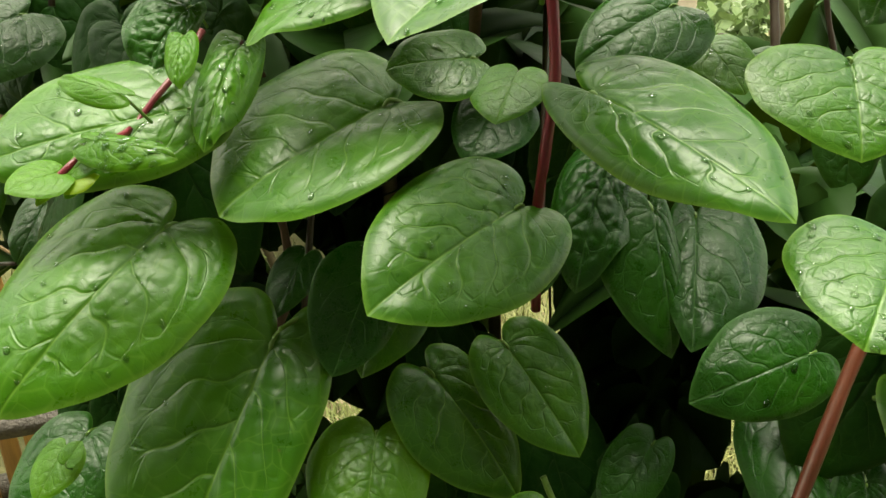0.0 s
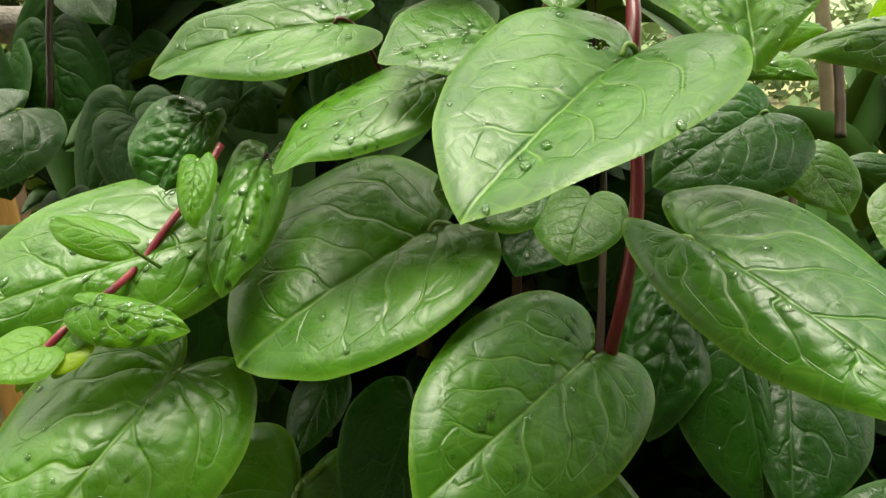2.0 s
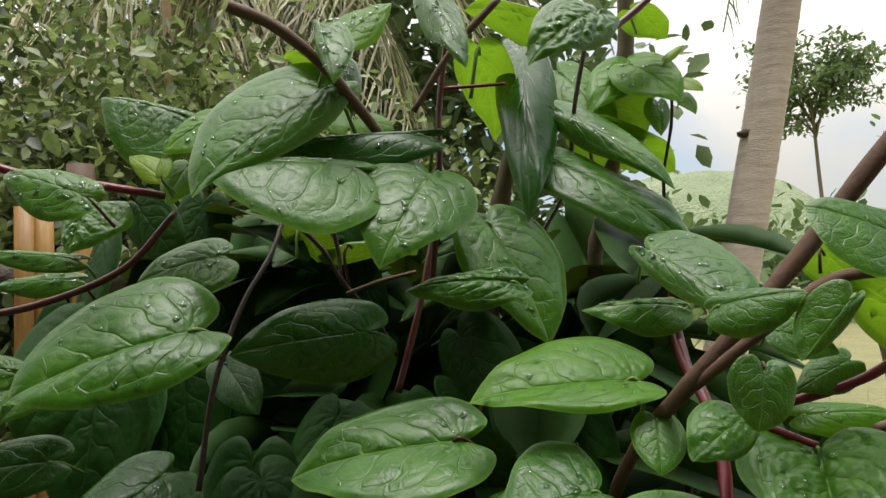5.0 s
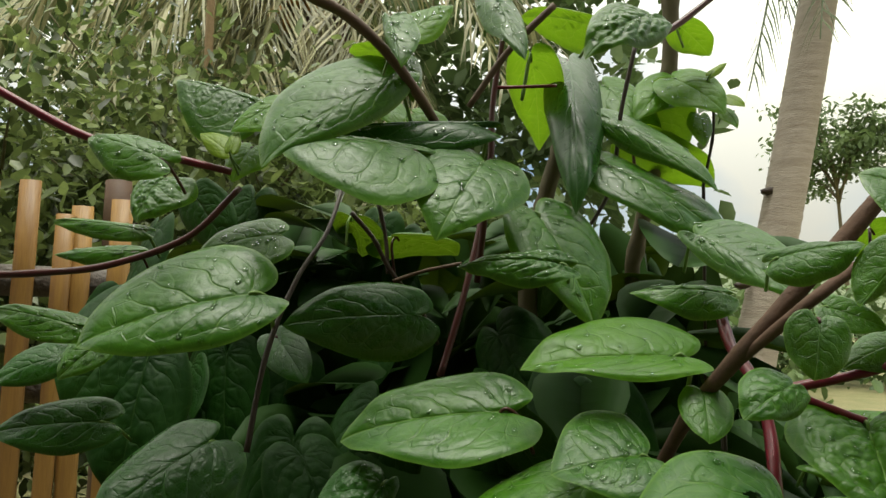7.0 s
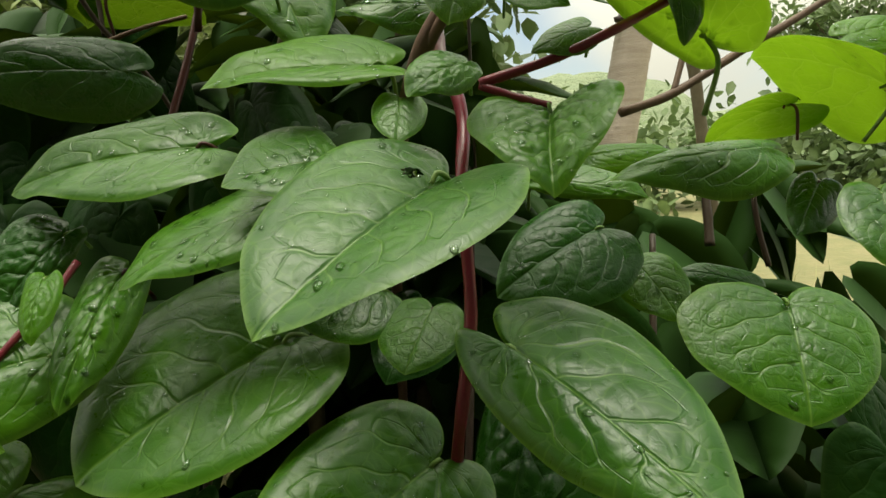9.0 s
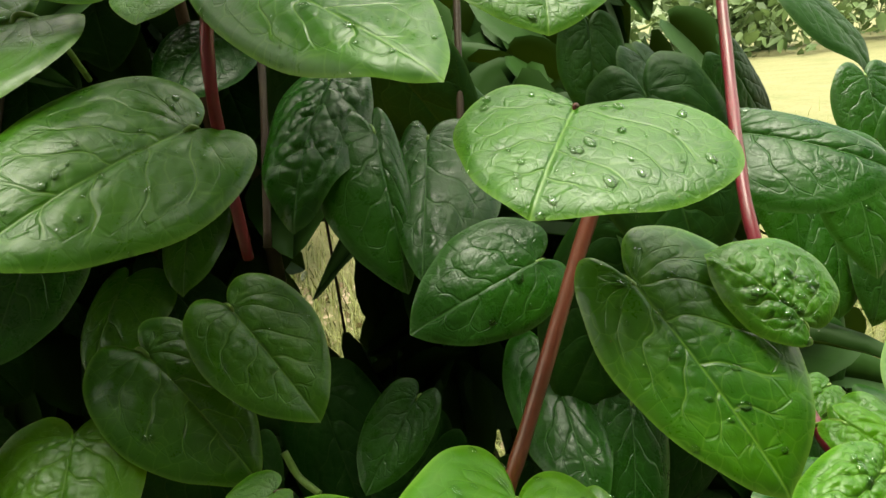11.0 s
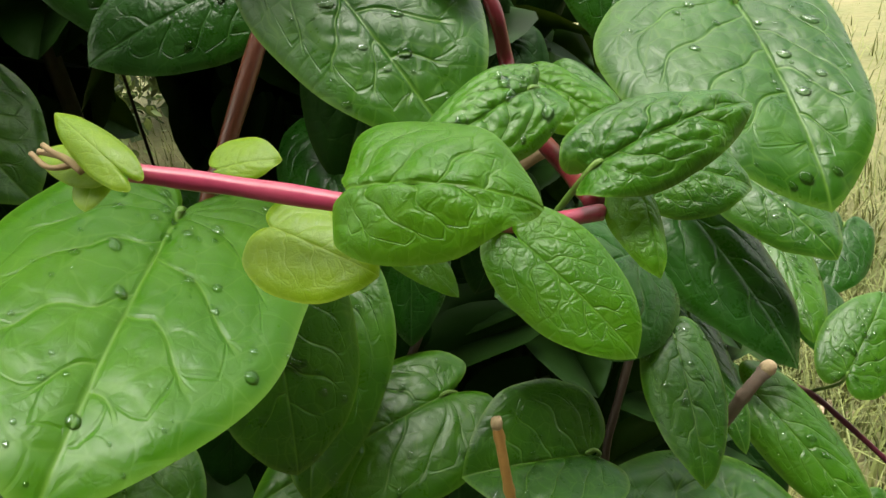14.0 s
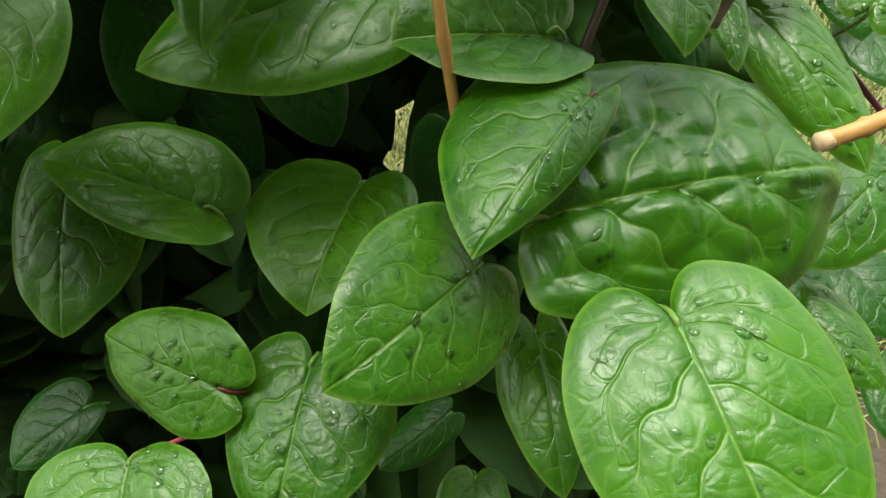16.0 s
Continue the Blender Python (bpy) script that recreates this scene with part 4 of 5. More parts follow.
leaf("y", (-0.0522, 0.3450, 0.9330), (-0.0597, 0.2941, 0.8854), (0.10, -0.69, 0.72), 0.0338, 0.0373)
leaf("m", (-0.0177, 0.3674, 0.9609), (0.0291, 0.3293, 0.8975), (0.29, -0.71, 0.64), 0.0292, 0.0386)
leaf("m", (0.0273, 0.3669, 0.9772), (0.0635, 0.3247, 0.9262), (0.16, -0.70, 0.69), 0.0329, 0.0303)
leaf("m", (0.0150, 0.3556, 1.1423), (-0.0297, 0.3519, 1.1401), (0.02, -0.70, 0.72), 0.0264, 0.0224)
leaf("m", (0.0359, 0.3430, 1.1344), (0.0222, 0.3204, 1.1127), (-0.17, -0.63, 0.76), 0.0181, 0.0211)
leaf("dc", (0.0966, 0.4069, 1.0807), (0.0644, 0.3478, 1.0168), (-0.17, -0.68, 0.71), 0.0268, 0.0270)
leaf("d", (0.1125, 0.3715, 1.0541), (0.1149, 0.3313, 0.9798), (0.01, -0.88, 0.48), 0.0124, 0.0339)
leaf("d", (0.1412, 0.3814, 1.0461), (0.1198, 0.3194, 0.9900), (-0.10, -0.65, 0.76), 0.0397, 0.0176)
leaf("d", (0.1668, 0.2930, 0.9986), (0.1070, 0.2852, 0.9796), (-0.07, -0.83, 0.56), 0.0236, 0.0288)
leaf("d", (0.1147, 0.3624, 0.9070), (0.0782, 0.3316, 0.8750), (-0.13, -0.64, 0.76), 0.0175, 0.0209)
leaf("d", (-0.0457, 0.3594, 1.0330), (-0.0698, 0.3274, 0.9817), (0.20, -0.87, 0.45), 0.0254, 0.0290)
leaf("d", (0.0344, 0.4626, 1.1135), (0.0105, 0.4217, 1.0775), (0.03, -0.67, 0.74), 0.0331, 0.0236)
leaf("d", (-0.2510, 0.4277, 1.1818), (-0.2905, 0.3723, 1.1444), (0.25, -0.66, 0.71), 0.0353, 0.0287)
leaf("dc", (-0.1304, 0.3703, 1.1754), (-0.1510, 0.3480, 1.1430), (0.12, -0.85, 0.51), 0.0104, 0.0248)
leaf("yc", (-0.1217, 0.3305, 1.1602), (-0.1190, 0.3099, 1.1374), (0.03, -0.74, 0.67), 0.0080, 0.0086)
leaf("m", (-0.1236, 0.3356, 1.1273), (-0.2108, 0.2918, 1.1104), (0.22, -0.70, 0.68), 0.0289, 0.0438, quilt=0.004, drops=45)
leaf("mc", (-0.1041, 0.3665, 1.1571), (-0.1143, 0.3142, 1.1080), (0.14, -0.69, 0.71), 0.0141, 0.0167)
leaf("d", (-0.0954, 0.4074, 1.0265), (-0.1113, 0.3761, 0.9976), (0.02, -0.69, 0.73), 0.0145, 0.0171)
leaf("y", (-0.1453, 0.2752, 1.1208), (-0.1087, 0.2685, 1.1127), (0.03, -0.71, 0.71), 0.0070, 0.0116)
leaf("y", (-0.1378, 0.2926, 1.1375), (-0.1672, 0.2997, 1.1457), (0.03, -0.71, 0.71), 0.0087, 0.0061)
leaf("y", (-0.1479, 0.2798, 1.1159), (-0.1549, 0.2693, 1.1057), (0.03, -0.71, 0.71), 0.0088, 0.0058)
leaf("m", (0.0393, 0.2954, 1.1952), (-0.0193, 0.2343, 1.1552), (-0.11, -0.47, 0.88), 0.0435, 0.0423, lobe=0.20, full=1.3, fold=0.2, quilt=0.003, holes=[(0.04, -0.22, 0.035)])
leaf("m", (-0.0671, 0.3829, 1.2147), (-0.1559, 0.3728, 1.1993), (-0.07, -0.61, 0.79), 0.0367, 0.0318, fold=0.15, point=0.75)
leaf("m", (-0.0053, 0.3360, 1.2027), (-0.0467, 0.3265, 1.1946), (-0.04, -0.55, 0.83), 0.0227, 0.0333, point=0.75)
leaf("m", (-0.0290, 0.3452, 1.1857), (-0.0917, 0.3240, 1.1571), (-0.21, -0.51, 0.84), 0.0237, 0.0299)
leaf("y", (0.0194, 0.3687, 1.2466), (-0.0608, 0.3586, 1.2400), (0.00, -0.56, 0.83), 0.0207, 0.0340, fold=0.15, point=0.75)
leaf("d", (-0.1281, 0.4681, 1.2623), (-0.2036, 0.4175, 1.2556), (0.49, -0.79, 0.37), 0.0285, 0.0273)
leaf("m", (-0.2097, 0.3836, 1.2737), (-0.2913, 0.3474, 1.2435), (0.10, -0.77, 0.64), 0.0295, 0.0466, drops=45)
leaf("d", (-0.2160, 0.4386, 1.2471), (-0.1872, 0.4158, 1.2206), (0.03, -0.74, 0.67), 0.0141, 0.0149)
leaf("mc", (0.0538, 0.3204, 1.2368), (0.0301, 0.3075, 1.2239), (0.03, -0.74, 0.67), 0.0103, 0.0153)
leaf("mc", (0.0896, 0.3350, 1.2209), (0.0805, 0.2939, 1.1880), (-0.25, -0.57, 0.78), 0.0309, 0.0332, lobe=0.30, full=1.4, fold=0.25)
leaf("m", (0.0334, 0.3869, 1.3081), (0.0705, 0.3502, 1.2735), (-0.05, -0.71, 0.70), 0.0313, 0.0102)
leaf("y", (0.1746, 0.3703, 1.2508), (0.0937, 0.3274, 1.3001), (0.17, 0.59, 0.79), 0.0366, 0.0173, lobe=0.16, point=0.0)
leaf("m", (0.2092, 0.3817, 1.1972), (0.1288, 0.3779, 1.1874), (-0.04, -0.75, 0.66), 0.0232, 0.0124, point=0.75)
leaf("y", (0.2578, 0.4448, 1.2242), (0.2304, 0.4938, 1.2026), (0.02, 0.41, 0.91), 0.0228, 0.0478, point=0.2)
leaf("y", (0.3063, 0.4241, 1.2293), (0.2586, 0.4868, 1.2573), (0.56, 0.05, 0.83), 0.0480, 0.0748, point=0.2)
leaf("d", (0.2102, 0.3929, 1.1250), (0.1729, 0.4030, 1.1341), (-0.04, -0.75, 0.66), 0.0101, 0.0104)
leaf("d", (0.1242, 0.3837, 1.1626), (0.0682, 0.3630, 1.1352), (-0.04, -0.75, 0.66), 0.0354, 0.0247)
leaf("m", (0.1480, 0.3942, 1.1400), (0.1607, 0.3709, 1.1142), (-0.04, -0.75, 0.66), 0.0202, 0.0184)
leaf("m", (0.0275, 0.3589, 1.2280), (0.0250, 0.3405, 1.2079), (0.03, -0.74, 0.67), 0.0128, 0.0123)
leaf("d", (0.2925, 0.4664, 1.1750), (0.2628, 0.4415, 1.1446), (-0.04, -0.75, 0.66), 0.0186, 0.0144)
leaf("m", (0.1005, 0.4111, 1.1869), (0.1560, 0.3976, 1.1751), (-0.04, -0.75, 0.66), 0.0191, 0.0074)
leaf("y", (0.1510, 0.4957, 1.1992), (0.2077, 0.4930, 1.1999), (-0.04, -0.75, 0.66), 0.0106, 0.0145)
leaf("y", (0.3272, 0.4919, 1.2698), (0.3758, 0.4942, 1.2756), (-0.04, -0.75, 0.66), 0.0170, 0.0204)
leaf("m", (0.2694, 0.3788, 1.1717), (0.2587, 0.3482, 1.1362), (-0.04, -0.75, 0.66), 0.0152, 0.0230)
leaf("m", (-0.0838, 0.4239, 1.3574), (-0.1065, 0.3783, 1.3048), (0.16, -0.78, 0.61), 0.0337, 0.0399, full=1.4, point=0.75)
leaf("m", (-0.1247, 0.4122, 1.3616), (-0.2041, 0.3853, 1.3603), (0.22, -0.68, 0.70), 0.0500, 0.0135, point=0.75)
leaf("m", (-0.1435, 0.4234, 1.4118), (-0.2086, 0.3779, 1.3469), (0.02, -0.83, 0.56), 0.0180, 0.0500, quilt=0.0035, cell=0.07, point=0.3)
leaf("m", (-0.0492, 0.4517, 1.3298), (-0.0159, 0.4194, 1.2587), (0.38, -0.76, 0.52), 0.0374, 0.0328, point=0.75)
leaf("mc", (-0.0369, 0.4074, 1.2941), (-0.0960, 0.3990, 1.2896), (0.07, -0.79, 0.61), 0.0154, 0.0116, point=0.75)
leaf("m", (-0.0051, 0.5004, 1.3741), (0.0815, 0.4705, 1.3159), (0.19, -0.73, 0.65), 0.0309, 0.0273, point=0.1, wave=0.03, bend=0.12)
leaf("m", (0.0026, 0.5195, 1.4125), (0.0706, 0.4765, 1.3496), (0.07, -0.79, 0.61), 0.0229, 0.0116, point=0.75)
leaf("d", (-0.0233, 0.5636, 1.4748), (-0.0250, 0.4531, 1.3323), (0.07, -0.79, 0.61), 0.0278, 0.0193, puff=0.003, point=0.5)
leaf("y", (-0.0546, 0.5090, 1.4586), (-0.0447, 0.6169, 1.4169), (0.08, 0.35, 0.93), 0.0200, 0.0240)
leaf("mc", (0.0162, 0.4255, 1.4490), (-0.0246, 0.3976, 1.4136), (0.10, -0.83, 0.55), 0.0190, 0.0241, point=0.75)
leaf("m", (-0.2400, 0.4455, 1.4039), (-0.2934, 0.4376, 1.4174), (0.24, -0.86, 0.45), 0.0431, 0.0061, point=0.75)
leaf("m", (-0.0816, 0.4418, 1.4728), (-0.0593, 0.4057, 1.4142), (0.10, -0.83, 0.55), 0.0133, 0.0132, point=0.75)
leaf("d", (-0.0900, 0.4389, 1.3846), (-0.1837, 0.4251, 1.3770), (0.07, -0.79, 0.61), 0.0212, 0.0075, point=0.75)
leaf("m", (-0.2606, 0.3665, 1.3461), (-0.3083, 0.3705, 1.3604), (0.10, -0.83, 0.55), 0.0187, 0.0132, point=0.75)
leaf("m", (-0.3130, 0.4362, 1.3150), (-0.3732, 0.4324, 1.3197), (0.10, -0.83, 0.55), 0.0106, 0.0061, point=0.75)
leaf("m", (-0.3207, 0.3894, 1.2520), (-0.3760, 0.3889, 1.2607), (0.10, -0.83, 0.55), 0.0140, 0.0094, point=0.75)
leaf("m", (-0.3210, 0.4231, 1.2426), (-0.3407, 0.4051, 1.2188), (0.10, -0.83, 0.55), 0.0137, 0.0172, point=0.75)
leaf("d", (-0.3495, 0.4183, 1.2314), (-0.3836, 0.4031, 1.2142), (0.10, -0.83, 0.55), 0.0132, 0.0162, point=0.75)
leaf("d", (-0.3202, 0.4218, 1.1918), (-0.3860, 0.4093, 1.1842), (0.10, -0.83, 0.55), 0.0193, 0.0198, point=0.75)
leaf("m", (-0.3296, 0.4589, 1.3019), (-0.3827, 0.4506, 1.2985), (0.10, -0.83, 0.55), 0.0103, 0.0080, point=0.75)
leaf("m", (-0.2226, 0.4496, 1.3139), (-0.2700, 0.4334, 1.2982), (0.07, -0.79, 0.61), 0.0253, 0.0224, point=0.75)
leaf("y", (0.0590, 0.5505, 1.4530), (0.0917, 0.5321, 1.4195), (0.10, -0.83, 0.55), 0.0268, 0.0280, point=0.75)
leaf("m", (0.0498, 0.4060, 1.2790), (-0.0009, 0.4009, 1.2779), (0.07, -0.79, 0.61), 0.0177, 0.0056, point=0.75)
leaf("m", (0.0323, 0.2762, 1.2865), (0.0588, 0.2670, 1.2912), (-0.35, -0.71, 0.61), 0.0065, 0.0123, quilt=0.006, wave=0.03, curl=0.1)
leaf("m", (0.0701, 0.2618, 1.2887), (0.0535, 0.2615, 1.2686), (-0.31, -0.91, 0.27), 0.0040, 0.0108, quilt=0.006, wave=0.03)
leaf("m", (0.0500, 0.2836, 1.2635), (0.0442, 0.2759, 1.2422), (-0.03, -0.94, 0.35), 0.0116, 0.0118, quilt=0.006, wave=0.03)
leaf("m", (0.0781, 0.3431, 1.2707), (0.1011, 0.3367, 1.2612), (0.03, -0.80, 0.60), 0.0099, 0.0115, point=0.75)
leaf("m", (0.1128, 0.3544, 1.2552), (0.0849, 0.3443, 1.2430), (0.03, -0.80, 0.60), 0.0109, 0.0094, point=0.75)
leaf("y", (-0.0132, 0.4630, 1.4590), (-0.0612, 0.4985, 1.4834), (0.60, 0.30, 0.74), 0.0125, 0.0248)
leaf("y", (0.0542, 0.5187, 1.4820), (0.0845, 0.5491, 1.4707), (-0.06, 0.40, 0.91), 0.0137, 0.0146)
leaf("y", (0.0789, 0.5539, 1.4232), (0.0755, 0.5344, 1.3942), (0.10, -0.83, 0.55), 0.0086, 0.0110, point=0.75)
leaf("y", (-0.2439, 0.4506, 1.3738), (-0.2484, 0.4321, 1.3466), (0.10, -0.83, 0.55), 0.0175, 0.0126, point=0.75)
leaf("y", (-0.1444, 0.4265, 1.4288), (-0.1792, 0.4572, 1.4419), (0.54, 0.26, 0.80), 0.0101, 0.0139)
leaf("m", (-0.1424, 0.4099, 1.4445), (-0.1298, 0.3847, 1.4041), (0.10, -0.83, 0.55), 0.0163, 0.0055, point=0.75)
leaf("y", (0.0076, 0.5763, 1.4573), (0.0433, 0.5389, 1.3947), (0.10, -0.83, 0.55), 0.0279, 0.0267, point=0.75)
leaf("y", (0.0426, 0.5673, 1.4441), (0.0626, 0.5797, 1.3860), (0.10, 0.55, 0.83), 0.0170, 0.0319, point=0.75)
leaf("y", (0.1287, 0.2161, 0.9432), (0.0959, 0.1310, 0.9204), (0.29, -0.35, 0.89), 0.0422, 0.0417, lobe=0.22, point=-0.35, drops=80)
leaf("m", (0.0735, 0.2473, 0.9167), (0.0163, 0.2052, 0.8913), (-0.08, -0.43, 0.90), 0.0242, 0.0375)
leaf("m", (0.3104, 0.2039, 0.9738), (0.2893, 0.1379, 0.9280), (-0.15, -0.53, 0.83), 0.0271, 0.0483)
leaf("m", (0.1461, 0.2383, 0.9020), (0.1388, 0.2139, 0.8362), (0.22, -0.92, 0.32), 0.0314, 0.0252)
leaf("m", (0.1695, 0.2812, 0.8749), (0.1383, 0.2290, 0.8088), (-0.29, -0.68, 0.67), 0.0304, 0.0219)
leaf("m", (0.2112, 0.2687, 0.8098), (0.1140, 0.2490, 0.7995), (0.01, -0.50, 0.87), 0.0388, 0.0290)
leaf("m", (0.1760, 0.2241, 1.0104), (0.2012, 0.1753, 0.9533), (-0.11, -0.78, 0.62), 0.0378, 0.0232, lobe=0.20)
leaf("d", (0.1929, 0.3686, 0.9193), (0.1876, 0.2874, 0.8633), (-0.13, -0.56, 0.82), 0.0224, 0.0291)
leaf("d", (0.2236, 0.3244, 0.8994), (0.2016, 0.2841, 0.8291), (-0.07, -0.86, 0.51), 0.0215, 0.0193)
leaf("mc", (0.2186, 0.1967, 0.9990), (0.2011, 0.2217, 1.0171), (-0.13, -0.64, 0.76), 0.0116, 0.0239)
leaf("mc", (0.2164, 0.1609, 0.9689), (0.1825, 0.1532, 0.9567), (-0.13, -0.64, 0.76), 0.0129, 0.0123, drops=30)
leaf("yc", (0.2296, 0.1888, 0.9645), (0.2450, 0.1664, 0.9481), (-0.13, -0.64, 0.76), 0.0108, 0.0107)
leaf("m", (0.0324, 0.2560, 0.8482), (-0.0664, 0.2607, 0.8352), (-0.13, -0.59, 0.80), 0.0276, 0.0350)
leaf("m", (0.0382, 0.3065, 0.9060), (0.0081, 0.2955, 0.8928), (-0.13, -0.59, 0.80), 0.0140, 0.0153)
leaf("m", (0.3675, 0.2735, 0.8855), (0.3847, 0.2174, 0.8502), (-0.13, -0.56, 0.82), 0.0300, 0.0212)
leaf("yc", (0.1598, 0.0985, 0.9762), (0.1818, 0.0864, 0.9724), (-0.18, -0.58, 0.79), 0.0137, 0.0091, lobe=0.06, stalk=False, quilt=0.010, puff=0.022, crinkle=0.001, cell=0.15, fold=-0.05, arch=0.12)
leaf("s", (0.1496, 0.1121, 0.9689), (0.1622, 0.1007, 0.9619), (-0.13, -0.63, 0.77), 0.0071, 0.0088, lobe=0.10, stalk=False, fold=0.0, arch=0.03, point=-0.5, wave=0.004, quilt=0.002)
leaf("s", (0.1447, 0.1174, 0.9775), (0.1538, 0.1148, 0.9776), (-0.18, -0.58, 0.79), 0.0055, 0.0030, stalk=False)
leaf("s", (0.1335, 0.1077, 0.9825), (0.1263, 0.1194, 0.9894), (-0.18, -0.58, 0.79), 0.0030, 0.0030, stalk=False)
leaf("s", (0.1294, 0.1158, 0.9813), (0.1218, 0.1222, 0.9842), (-0.18, -0.58, 0.79), 0.0030, 0.0034, stalk=False)
leaf("s", (0.1289, 0.1186, 0.9806), (0.1264, 0.1141, 0.9767), (-0.18, -0.58, 0.79), 0.0030, 0.0030, stalk=False)
leaf("y", (0.1852, 0.1032, 0.9602), (0.1954, 0.0870, 0.9444), (-0.12, -0.73, 0.67), 0.0090, 0.0087, stalk=False)
leaf("y", (0.1662, 0.1112, 0.9643), (0.1727, 0.0983, 0.9563), (-0.18, -0.58, 0.79), 0.0038, 0.0035, stalk=False)
leaf("mc", (0.2084, 0.1186, 0.9634), (0.2398, 0.1159, 0.9685), (-0.18, -0.58, 0.79), 0.0108, 0.0096)
leaf("mc", (0.2322, 0.1353, 0.9515), (0.2489, 0.1241, 0.9471), (-0.18, -0.58, 0.79), 0.0103, 0.0108)
leaf("yc", (0.2190, 0.1219, 0.9547), (0.2139, 0.1075, 0.9430), (-0.18, -0.58, 0.79), 0.0030, 0.0074)
leaf("mc", (0.2394, 0.1974, 0.9622), (0.2466, 0.1720, 0.9452), (-0.18, -0.58, 0.79), 0.0117, 0.0092)
leaf("mc", (0.2547, 0.2249, 0.9539), (0.2353, 0.2194, 0.9454), (-0.18, -0.58, 0.79), 0.0096, 0.0082)
leaf("m", (0.3059, 0.2262, 0.8316), (0.2863, 0.1789, 0.7938), (-0.10, -0.60, 0.80), 0.0172, 0.0171)
leaf("m", (0.3494, 0.2722, 0.8020), (0.3384, 0.2141, 0.7609), (-0.13, -0.56, 0.82), 0.0146, 0.0106)
leaf("m", (0.2595, 0.2185, 0.7940), (0.2012, 0.2229, 0.8033), (0.11, -0.45, 0.89), 0.0306, 0.0343, fold=0.25)
# dark kind puts the shade of the leaves above into its colour
leaf("d", (0.3060, 0.2518, 0.8618), (0.2321, 0.2413, 0.8700), (0.17, -0.65, 0.74), 0.0431, 0.0313)
leaf("d", (0.3537, 0.3022, 0.8709), (0.3737, 0.2197, 0.7946), (-0.10, -0.69, 0.72), 0.0269, 0.0338)
leaf("m", (0.4408, 0.3099, 0.8092), (0.4213, 0.2574, 0.7704), (-0.13, -0.56, 0.82), 0.0205, 0.0112)
leaf("m", (0.4209, 0.2342, 0.7645), (0.4667, 0.2555, 0.7904), (-0.18, -0.58, 0.79), 0.0206, 0.0234)
leaf("m", (0.3639, 0.2397, 0.7713), (0.3808, 0.1752, 0.7225), (-0.10, -0.62, 0.78), 0.0232, 0.0177)
leaf("mc", (0.2304, 0.1724, 0.7501), (0.3517, 0.1654, 0.7386), (-0.09, -0.56, 0.83), 0.0612, 0.0437, quilt=0.022, fold=0.0, puff=0.018, cell=0.19, full=0.72, point=-0.4, lobe=0.06)
leaf("m", (0.2565, 0.1850, 0.7839), (0.1993, 0.1460, 0.7641), (-0.26, -0.50, 0.82), 0.0108, 0.0380)
leaf("m", (0.2086, 0.1685, 0.7392), (0.1492, 0.1362, 0.7379), (0.33, -0.64, 0.69), 0.0300, 0.0314)
leaf("m", (0.2548, 0.1233, 0.7394), (0.2517, 0.0439, 0.6987), (-0.13, -0.45, 0.88), 0.0427, 0.0413, full=1.1, drops=40)
leaf("m", (0.1843, 0.2578, 0.7244), (0.1457, 0.2095, 0.7032), (-0.13, -0.31, 0.94), 0.0307, 0.0450)
leaf("m", (0.0658, 0.2927, 0.7468), (0.0486, 0.2363, 0.7010), (-0.01, -0.63, 0.78), 0.0329, 0.0227)
leaf("m", (0.1209, 0.2554, 0.7323), (0.0617, 0.2820, 0.7604), (0.22, -0.44, 0.87), 0.0245, 0.0311, fold=0.22)
leaf("m", (0.1119, 0.1784, 0.7065), (0.0716, 0.2172, 0.7128), (-0.41, -0.54, 0.73), 0.0216, 0.0231)
leaf("m", (0.1445, 0.1821, 0.7028), (0.1167, 0.1343, 0.6738), (-0.11, -0.47, 0.88), 0.0345, 0.0283)
leaf("m", (0.0781, 0.1639, 0.7003), (0.0660, 0.1301, 0.6808), (-0.11, -0.47, 0.88), 0.0294, 0.0342)
leaf("m", (0.2357, 0.1820, 0.6801), (0.2226, 0.1258, 0.6486), (-0.11, -0.47, 0.88), 0.0152, 0.0194)
leaf("m", (0.0791, 0.2599, 0.8339), (0.0532, 0.2075, 0.7959), (0.12, -0.62, 0.78), 0.0297, 0.0319)
leaf("d", (0.0166, 0.2848, 0.6091), (-0.0247, 0.2694, 0.5956), (-0.11, -0.47, 0.88), 0.0155, 0.0258)
leaf("m", (0.3612, 0.1641, 0.6569), (0.3757, 0.1282, 0.6397), (-0.11, -0.47, 0.88), 0.0147, 0.0140)
leaf("m", (0.4129, 0.1935, 0.7039), (0.3510, 0.1725, 0.6847), (-0.11, -0.47, 0.88), 0.0243, 0.0202)
leaf("m", (0.2009, 0.1766, 0.5954), (0.1863, 0.1470, 0.5778), (-0.11, -0.47, 0.88), 0.0183, 0.0179)
leaf("d", (0.2007, 0.2218, 0.5892), (0.1583, 0.2108, 0.5779), (-0.11, -0.47, 0.88), 0.0137, 0.0146)
leaf("m", (0.2759, 0.2255, 0.6992), (0.2648, 0.1822, 0.6748), (-0.11, -0.47, 0.88), 0.0139, 0.0245)
leaf("d", (-0.2477, 0.3897, 0.9195), (-0.2729, 0.3419, 0.8774), (0.03, -0.67, 0.74), 0.0346, 0.0335)
leaf("y", (-0.2231, 0.3271, 0.9470), (-0.2312, 0.3055, 0.9278), (0.03, -0.67, 0.74), 0.0149, 0.0135)
leaf("y", (-0.2137, 0.3120, 0.9479), (-0.2082, 0.3205, 0.9553), (0.03, -0.67, 0.74), 0.0071, 0.0071)
